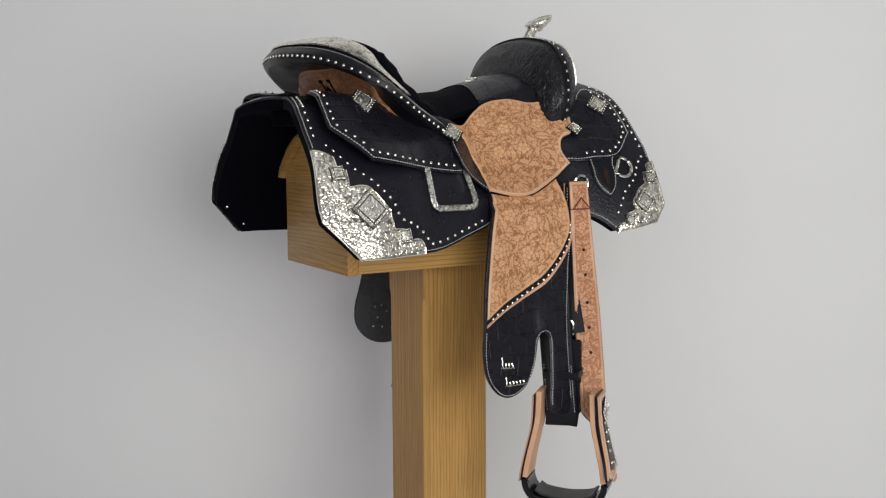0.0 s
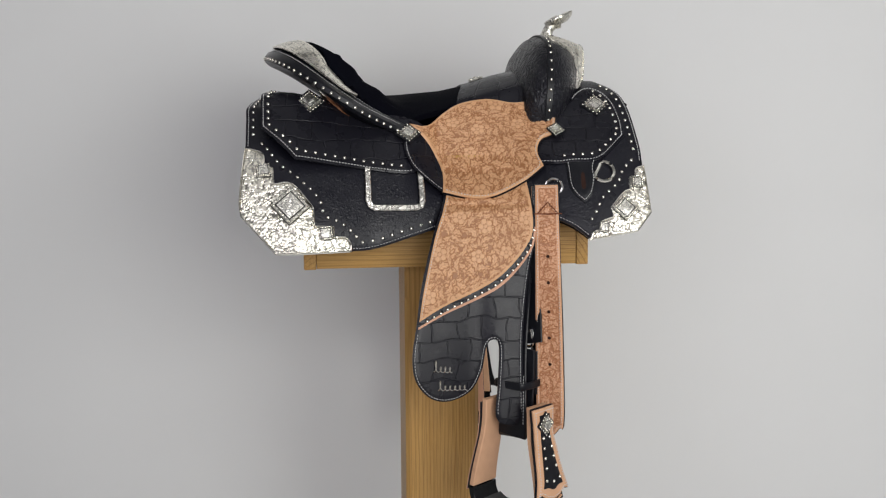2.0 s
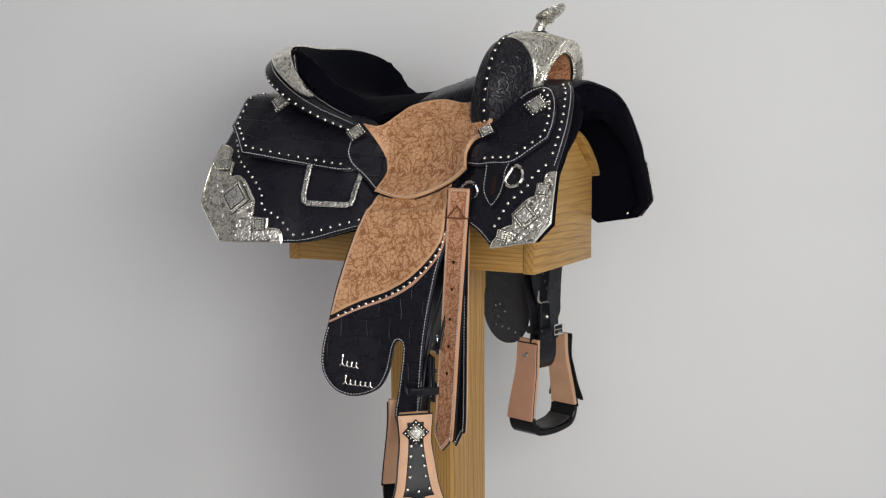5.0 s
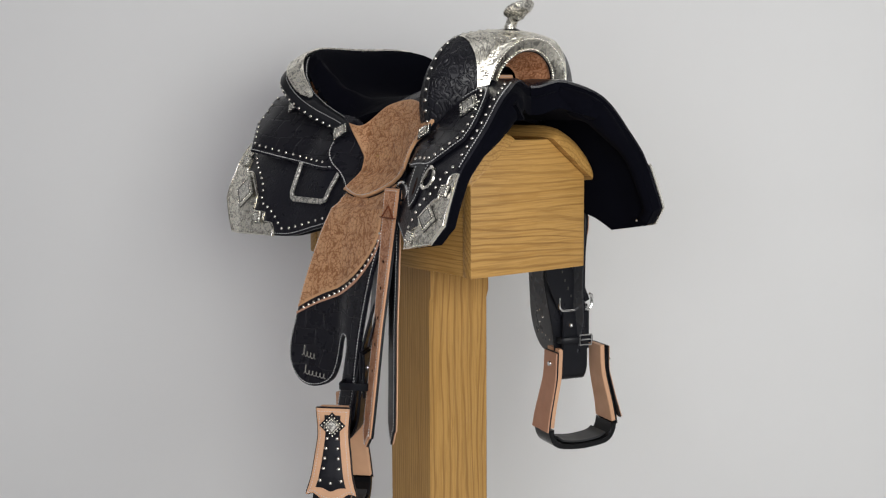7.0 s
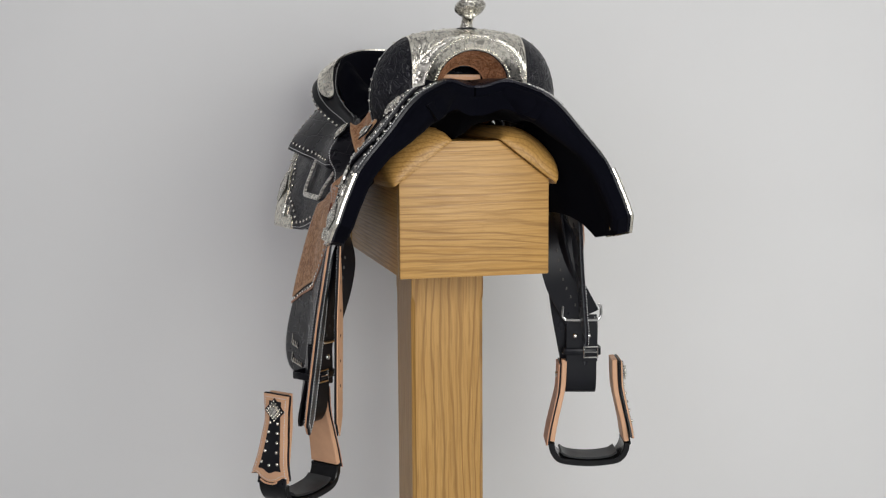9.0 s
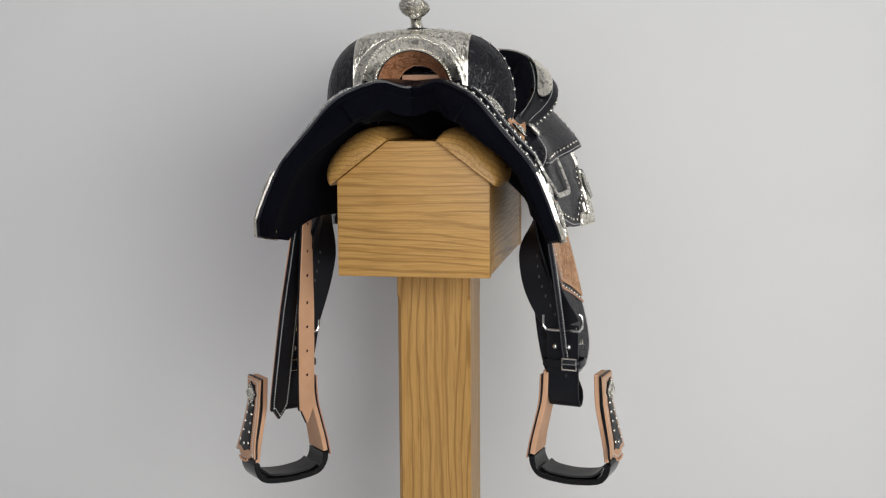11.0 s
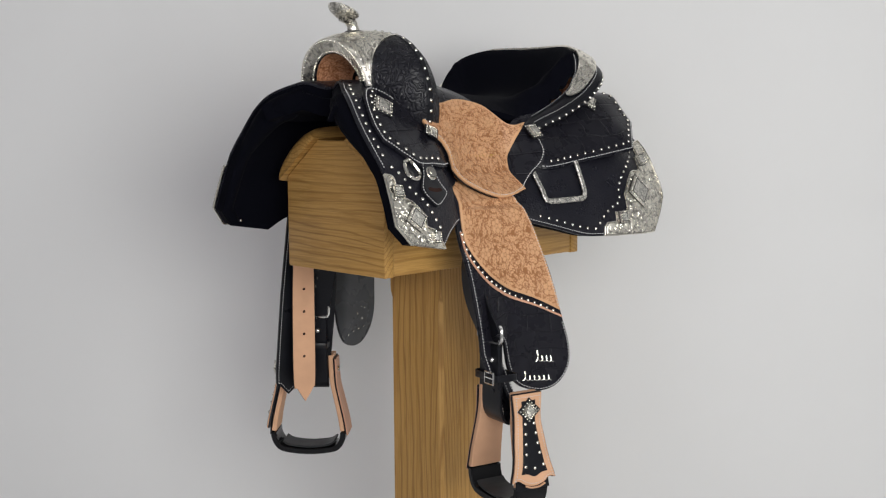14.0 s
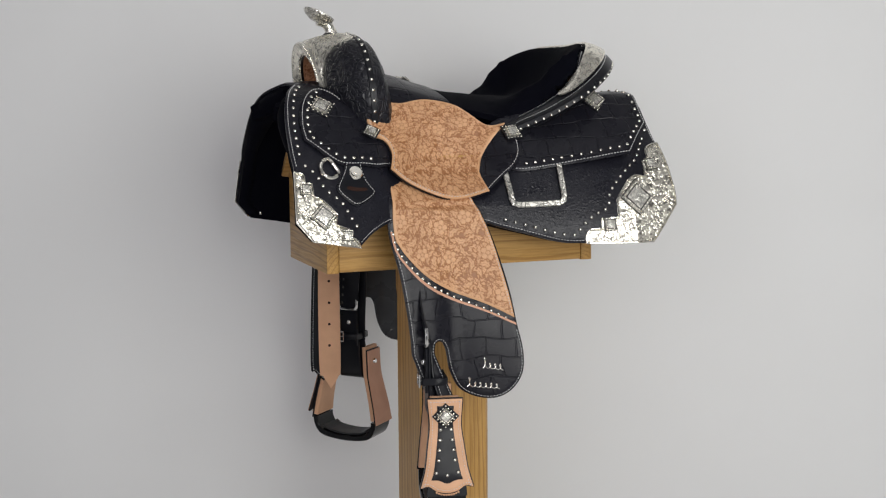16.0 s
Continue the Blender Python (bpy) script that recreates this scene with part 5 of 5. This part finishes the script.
def crest(u):
    """Height of the roll's inner edge, where the seat begins."""
    u = min(max(u, 0.0), 1.0)
    return rim(u).z + 0.029 * math.sin(math.pi * u) ** 0.6 * (1 - 0.62 * math.exp(-(((u - 0.5) / 0.16) ** 2)))


def roll_top(u, v, off=0.0):
    """The upper face of the roll: v 0 at the outer edge, 1 at the seat."""
    p, n, w = rim(u), rim_in(u), band(u)
    q = p + n * w * v
    q.z = p.z * (1 - v) + crest(u) * v + 0.004 * math.sin(math.pi * v)
    return q + (Vector((0, 0, 1)) * 0.8 - n * 0.5).normalized() * off


def seat_and_cantle(saddle):
    # suede seat inside the roll, padded up to its crest
    us = np.linspace(0.0, 1.0, 161)
    edge3 = [rim(a) + rim_in(a) * band(a) for a in us]
    ex, ey = np.array([p.x for p in edge3]), np.array([p.y for p in edge3])
    base = np.array([crest(a) + 0.002 - seat_z(p.x, p.y) for a, p in zip(us, edge3)])
    fade = np.clip((np.minimum(us, 1 - us) - 0.03) / 0.09, 0, 1)
    base = np.maximum(base, 0.0) * fade
    rims = np.array([rim(a).x for a in us])
    puff = np.interp(rims, [-0.314, -0.29, -0.235, -0.185, -0.16, -0.131, -0.10, -0.06], [1.405, 1.410, 1.398, 1.382, 1.364, 1.336, 1.311, 1.275])
    puff = np.maximum(puff - np.array([crest(a) + 0.002 for a in us]), 0.0) * np.clip(np.minimum(us, 1 - us) / 0.06, 0, 1)
    half = us <= 0.5
    order = np.argsort(ex[half])

    def seat(u, v):
        x0 = float(ex.min()) + 0.002
        x = x0 + (0.045 - x0) * v ** 1.25
        if x < -0.075:
            h = float(np.interp(x, ex[half][order], np.abs(ey[half])[order]))
        else:
            h = float(np.interp(x, [-0.075, -0.04, 0.0, 0.045], [0.144, 0.130, 0.120, 0.110]))
        y = math.sin((2 * u - 1) * math.pi / 2) * h
        d = np.hypot(ex - x, ey - y)
        i = int(np.argmin(d))
        lift = base[i] * math.exp(-((d[i] / 0.050) ** 2)) if 0 < i < 160 else 0.0
        full = math.sqrt(d[i] / 0.020) if d[i] < 0.020 else math.exp(-(((d[i] - 0.020) / 0.045) ** 2))
        return (x, y, seat_z(x, y) + lift + (puff[i] * full if 0 < i < 160 else 0.0))

    seat_ob = part("seat", patch(seat, 56, 56, -0.012), SUEDE, saddle, "padded black suede seat")

    def front(u, v):
        y0 = 2 * u - 1
        x = 0.030 + (0.192 - 0.030) * v + 0.012 * math.cos(y0 * 3.0) * (1 - v)
        y = y0 * float(np.interp(x, [0.0, 0.05, 0.10, 0.16, 0.20], [0.139, 0.134, 0.134, 0.138, 0.140]))
        return (x, y, seat_z(x, y) + 0.003 - 1.6 * max(0.0, abs(y) - 0.112))

    fr = part("seat_front", patch(front, 30, 20, -0.006), CROC, saddle, "black crocodile leather seat front")
    m = Matrix.Translation((0.072, 0, seat_z(0.072, 0) + 0.001)) @ pose(0, 0, 0, 0, -18, 45)
    concho(fr, m, 0.020, False, "silver_ornament", "small engraved silver ornament")

    # roll
    bm = bmesh.new()
    n, rings = 90, []
    for i in range(n + 1):
        u = i / n
        p, d, w = rim(u), rim_in(u), band(u)
        r = 0.0135 * (0.55 + 0.45 * math.sin(math.pi * u) ** 0.6)
        sec = [roll_top(u, v) for v in (1.0, 0.75, 0.5, 0.25, 0.06)]
        c = p + Vector((0, 0, -r * 0.9)) + d * r * 0.25
        for a in (65, 20, -25, -70, -115):
            sec.append(c - d * r * math.cos(radians(a)) + Vector((0, 0, r * math.sin(radians(a)))))
        deep = math.exp(-(((u - 0.5) / 0.2) ** 2))
        low = p + d * w * (0.90 + 0.47 * deep)
        sec.append(Vector((low.x, low.y, p.z - 2.0 * r - 0.008 * deep)))
        inn = p + d * (w + 0.002)
        sec.append(Vector((inn.x, inn.y, crest(u) - 0.014)))
        rings.append([bm.verts.new(q) for q in sec])
    k = len(rings[0])
    for a, b in zip(rings, rings[1:]):
        for j in range(k):
            bm.faces.new([a[j], a[(j + 1) % k], b[(j + 1) % k], b[j]])
    bm.faces.new(rings[0])
    bm.faces.new(rings[-1])
    bmesh.ops.recalc_face_normals(bm, faces=bm.faces[:])
    uvl = bm.loops.layers.uv.new("UVMap")
    for f in bm.faces:
        for loop in f.loops:
            c = loop.vert.co
            loop[uvl].uv = (math.atan2(c.y, -(c.x + 0.08)) * 0.2, c.z)
    roll = part("cantle_roll", bm, BLACK, saddle, "rolled black leather cantle rim set with studs")

    edge = lambda a, b, off: tuple(rim(a) + rim_in(a) * (-0.0118 * (0.55 + 0.45 * math.sin(math.pi * min(max(a, 0), 1)) ** 0.6) - off + 0.003) + Vector((0, 0, -0.012 + b)))
    length = float(np.linalg.norm(np.diff(RIM, axis=0), axis=1).sum())
    count = int(length / 0.0150)
    for i in range(count):
        u = (i + 0.5) / count
        if 0.035 < u < 0.965:
            ob = new("stud", STUD)
            ob.parent = roll
            q = Vector(edge(u, 0, 0.0))
            nrm = -rim_in(u) + Vector((0, 0, 0.25))
            ob.matrix_basis = Matrix.Translation(q) @ nrm.to_track_quat("Z", "Y").to_matrix().to_4x4()
    thread_row([tuple(roll_top(u, 0.07, 0.0008)) for u in np.linspace(0.03, 0.97, 60)], (0, 0, 1), roll)
    thread_row([tuple(roll_top(u, 0.93, 0.0008)) for u in np.linspace(0.03, 0.97, 60)], (0, 0, 1), roll)

    def plate(u, v):
        s = abs(2 * u - 1)
        a = 0.5 + (u - 0.5) * 0.74
        half = 0.34 * math.sqrt(max(0.0, 1 - max(0.0, (s - 0.88) / 0.12) ** 2)) + 0.004
        return tuple(roll_top(a, 0.50 + (v - 0.5) * 2 * half, 0.0045))

    bm = patch(plate, 260, 26, 0.003, SCROLLED)
    part("cantle_plate", bm, CARVED_SILVER, saddle, "engraved silver cantle plate")

    # cantle back
    def back(u, v):
        a = 0.10 + 0.80 * u
        p, d, w = rim(a), rim_in(a), band(a)
        deep = math.exp(-(((a - 0.5) / 0.2) ** 2))
        q = p + d * w * (0.88 + 0.45 * deep + (1.9 - 0.45 * deep) * v)
        top = p.z - 0.010 - 0.022 * deep
        return (q.x, q.y, top + (1.24 - top) * v)

    part("cantle_back", patch(back, 300, 70, -0.006, FLORAL_FINE), TAN_BACK, saddle, "floral tooled tan leather cantle back")
    em, en = Vector(back(0.5, 0.30)), Vector(back(0.5, 0.12))
    lean = Matrix.Translation(em) @ pose(0, 0, 0, 0, math.degrees(math.atan2(en.x - em.x, en.z - em.z)), 0)
    bm = bmesh.new()
    for y in (-0.017, 0.017):
        bmesh.ops.create_cube(bm, size=1.0, matrix=lean @ Matrix.Translation((-0.006, y, 0)) @ Matrix.Diagonal((0.004, 0.008, 0.046, 1)))
        for z in (-0.021, 0.021):
            bmesh.ops.create_cube(bm, size=1.0, matrix=lean @ Matrix.Translation((-0.0062, y, z)) @ Matrix.Diagonal((0.005, 0.016, 0.006, 1)))
    bmesh.ops.create_cube(bm, size=1.0, matrix=lean @ Matrix.Translation((-0.0065, 0, 0)) @ pose(0, 0, 0, 45) @ Matrix.Diagonal((0.006, 0.018, 0.018, 1)))
    part("emblem", bm, SILVER, saddle, "plain silver emblem of two bars and a square", smooth=False)


SWELL_HALF = [(-0.154, 1.248), (-0.164, 1.285), (-0.164, 1.318), (-0.155, 1.353), (-0.137, 1.383), (-0.104, 1.407), (-0.055, 1.418), (0.0, 1.422)]
SWELL = catmull(SWELL_HALF + [(-y, z) for y, z in reversed(SWELL_HALF[:-1])], 0.005)
SWELL_L = np.concatenate([[0], np.cumsum(np.linalg.norm(np.diff(SWELL, axis=0), axis=1))])
SWELL_L /= SWELL_L[-1]
SWELL_V = [0.0, 0.06, 0.16, 0.40, 0.58, 0.72, 0.86, 1.0]


def mouth(u, k=1.0):
    """The fork's front edge: a narrow arch round the gullet."""
    a = radians(-108 + 216 * u)
    return 0.085 * k * math.sin(a), 1.320 + 0.084 * k * math.cos(a), 0.266 - 0.020 * (1 - math.cos(a)) / 1.3


def swell_at(u, v, off=0.0):
    """The fork's outside: u over the arch, v from its front edge over the crest to the back."""
    y, z = float(np.interp(u, SWELL_L, SWELL[:, 0])), float(np.interp(u, SWELL_L, SWELL[:, 1]))
    up = min(max((z - 1.258) / 0.164, 0), 1)
    my, mz, mx = mouth(u)
    crest = 0.190 - 0.012 * (1 - up)
    if v < 0.4:
        q = v / 0.4
        e = math.sin(math.pi / 2 * q)
        p = Vector((mx + (crest - mx) * q, my + (y - my) * e, mz + (z - mz) * e))
    else:
        xs = [crest, 0.168 - 0.020 * (1 - up), 0.150 - 0.012 * (1 - up), 0.138, 0.132]
        sc = [1.0, 0.965 - 0.03 * up, 0.86 - 0.10 * up, 0.66 - 0.1 * up, 0.40]
        x, k = float(np.interp(v, SWELL_V[3:], xs)), float(np.interp(v, SWELL_V[3:], sc))
        p = Vector((x, y * k, 1.285 + (z - 1.285) * k))
    n = Vector((0.25, p.y, p.z - 1.30)).normalized()
    return p + n * off


def arch_front(u, k, dx=0.0):
    y, z, x = mouth(u, k)
    return Vector((x + dx, y, z))


def swell_and_horn(saddle):
    swell = part("swell", patch(lambda u, v: swell_at(u, v), 64, 28, 0.006), BLACK_TOOLED, saddle, "swelling fork in black floral tooled leather")
    # front face, leather at the sides and silver over the middle
    part("fork_face", patch(lambda u, v: arch_front(u, 1.0 - 0.24 * v, -0.012 * v), 60, 6, 0.004), BLACK, saddle, "black leather front of the fork")
    a, b = 0.13, 0.87
    mid = lambda u: a + (b - a) * u
    part("gullet_plate", patch(lambda u, v: arch_front(mid(u), 1.01 - 0.24 * v, 0.003 - 0.012 * v), 200, 16, 0.003, SCROLLED, 0.0013, 0.0016), CARVED_SILVER, saddle, "engraved silver gullet plate")

    def level(v, y):
        """Where over the arch the fork's outside reaches y."""
        lo, hi = 0.1, 0.9
        for _ in range(14):
            m = (lo + hi) / 2
            lo, hi = (m, hi) if swell_at(m, v).y < y else (lo, m)
        return lo

    ends = [(level(0.385 * k / 60, -0.103), level(0.385 * k / 60, 0.093)) for k in range(61)]

    def wrap(u, v):
        lo, hi = ends[int(round(v * 60))]
        return swell_at(lo + (hi - lo) * u, 0.385 * v, 0.0035)

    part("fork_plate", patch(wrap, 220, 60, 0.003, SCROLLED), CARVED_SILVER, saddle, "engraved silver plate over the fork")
    for k, r, gap, dx in ((1.0, 0.0024, 0.0050, 0.0045), (0.775, 0.0020, 0.0046, -0.004)):
        bm = bmesh.new()
        line = np.array([tuple(arch_front(mid(u), k, dx)) for u in np.linspace(0, 1, 80)])
        for q in spaced(line, gap):
            bmesh.ops.create_icosphere(bm, subdivisions=1, radius=r, matrix=Matrix.Translation(q))
        tagged(part("beaded_rim", bm, SILVER, saddle, "beaded silver rim of the gullet"), kind="stuff")
    # tooled tunnel
    part("gullet", patch(lambda u, v: arch_front(0.05 + 0.90 * u, 0.77 - 0.30 * v, -0.010 - 0.065 * v), 150, 50, -0.004, FLORAL_FINE), TAN_BACK, saddle, "tooled reddish-tan leather lining of the gullet")
    strip = part("gullet_strap", box((0.003, 0.066, 0.010), (0.176, 0.0, 1.3400), 0.001), FLESH, saddle, "pale leather strap across the hand hole")
    thread_row([(0.1778, -0.028, 1.3425), (0.1778, 0.028, 1.3425)], (1, 0, 0), strip)
    # studs over the crest
    for u in np.linspace(0.03, 0.97, 31):
        if abs(u - 0.5) < 0.045:
            continue
        ob = new("stud", STUD)
        ob.parent = swell
        p = swell_at(u, 0.40)
        n = swell_at(u, 0.40, 0.01) - p
        ob.matrix_basis = Matrix.Translation(p) @ n.to_track_quat("Z", "Y").to_matrix().to_4x4()
    # welt along the crest
    part("welt", sweep([tuple(swell_at(u, 0.40, -0.0006)) for u in np.linspace(0.01, 0.99, 60)], slab(0.012, 0.0025), across=lambda i: (1, 0, 0)), BLACK, saddle, "black leather welt under the studs")
    # horn
    neck = catmull([(0.203, 0, 1.405), (0.207, 0, 1.420), (0.212, 0, 1.434), (0.220, 0, 1.444), (0.231, 0, 1.449)], 0.004)
    n = len(neck) - 1
    rad = lambda i: float(np.interp(i / n, [0, 0.3, 0.6, 1.0], [0.0155, 0.0115, 0.0095, 0.013]))
    horn = part("horn", sweep([tuple(p) for p in neck], lambda i: circle(rad(i), 16), across=lambda i: (0, 1, 0)), ENGRAVED_OBJ, saddle, "engraved silver horn with an oval cap")
    bm = bmesh.new()
    m = Matrix.Translation((0.232, 0, 1.4535)) @ pose(0, 0, 0, 0, -24, 0)
    prof = [(0.0, -0.010), (0.012, -0.0095), (0.022, -0.004), (0.0265, 0.002), (0.0262, 0.0052), (0.023, 0.0066), (0.020, 0.0052), (0.0, 0.0044)]
    rings = []
    for r, z in prof:
        rings.append([bm.verts.new(m @ Vector((max(r, 0.0004) * 1.1 * math.cos(q * math.pi / 16), max(r, 0.0004) * math.sin(q * math.pi / 16), z))) for q in range(32)])
    for c, d in zip(rings, rings[1:]):
        for q in range(32):
            bm.faces.new([c[q], c[(q + 1) % 32], d[(q + 1) % 32], d[q]])
    bm.faces.new(list(reversed(rings[0])))
    bm.faces.new(rings[-1])
    bmesh.ops.recalc_face_normals(bm, faces=bm.faces[:])
    part("horn_cap", bm, ENGRAVED_OBJ, horn)
    bm = bmesh.new()
    bmesh.ops.create_cone(bm, cap_ends=True, segments=24, radius1=0.026, radius2=0.017, depth=0.008, matrix=Matrix.Translation((0.204, 0, 1.4190)))
    part("horn_collar", bm, BLACK, horn, "black leather collar")


def western_saddle():
    saddle = tagged(new("western_saddle"), "black western show saddle with tooled tan leather and engraved silver", "saddle")
    for side in (-1, 1):
        saddle_side(saddle, side)
    seat_and_cantle(saddle)
    swell_and_horn(saddle)
    billet(saddle)
    # stirrups: off side turned forwards, near side facing outwards
    for side, base, turn in ((-1, (0.096, -0.287, 0.587), -48.0), (1, (0.102, 0.267, 0.611), 76.0)):
        m = pose(*base, 0, 0, turn)
        out = (math.cos(radians(turn)), math.sin(radians(turn)))
        stirrup(saddle, m, out)
        stirrup_leathers(saddle, side, (base[0] * 1.0, base[1] * 0.935 if side < 0 else base[1] * 0.94, base[2] + (0.150 if side < 0 else 0.152)), out)
    return saddle


setting()
STAND = saddle_stand()
SADDLE = western_saddle()


# ---------------------------------------------------------------- what moves
def motions():
    """Stand and saddle turn together at an even rate."""
    rows = [(0.5 * k, pose(0, 0, 0, 0, 0, 30.045 - 11.8147 * 0.5 * k)) for k in range(33)]
    walk(STAND, rows)
    walk(SADDLE, rows)


motions()
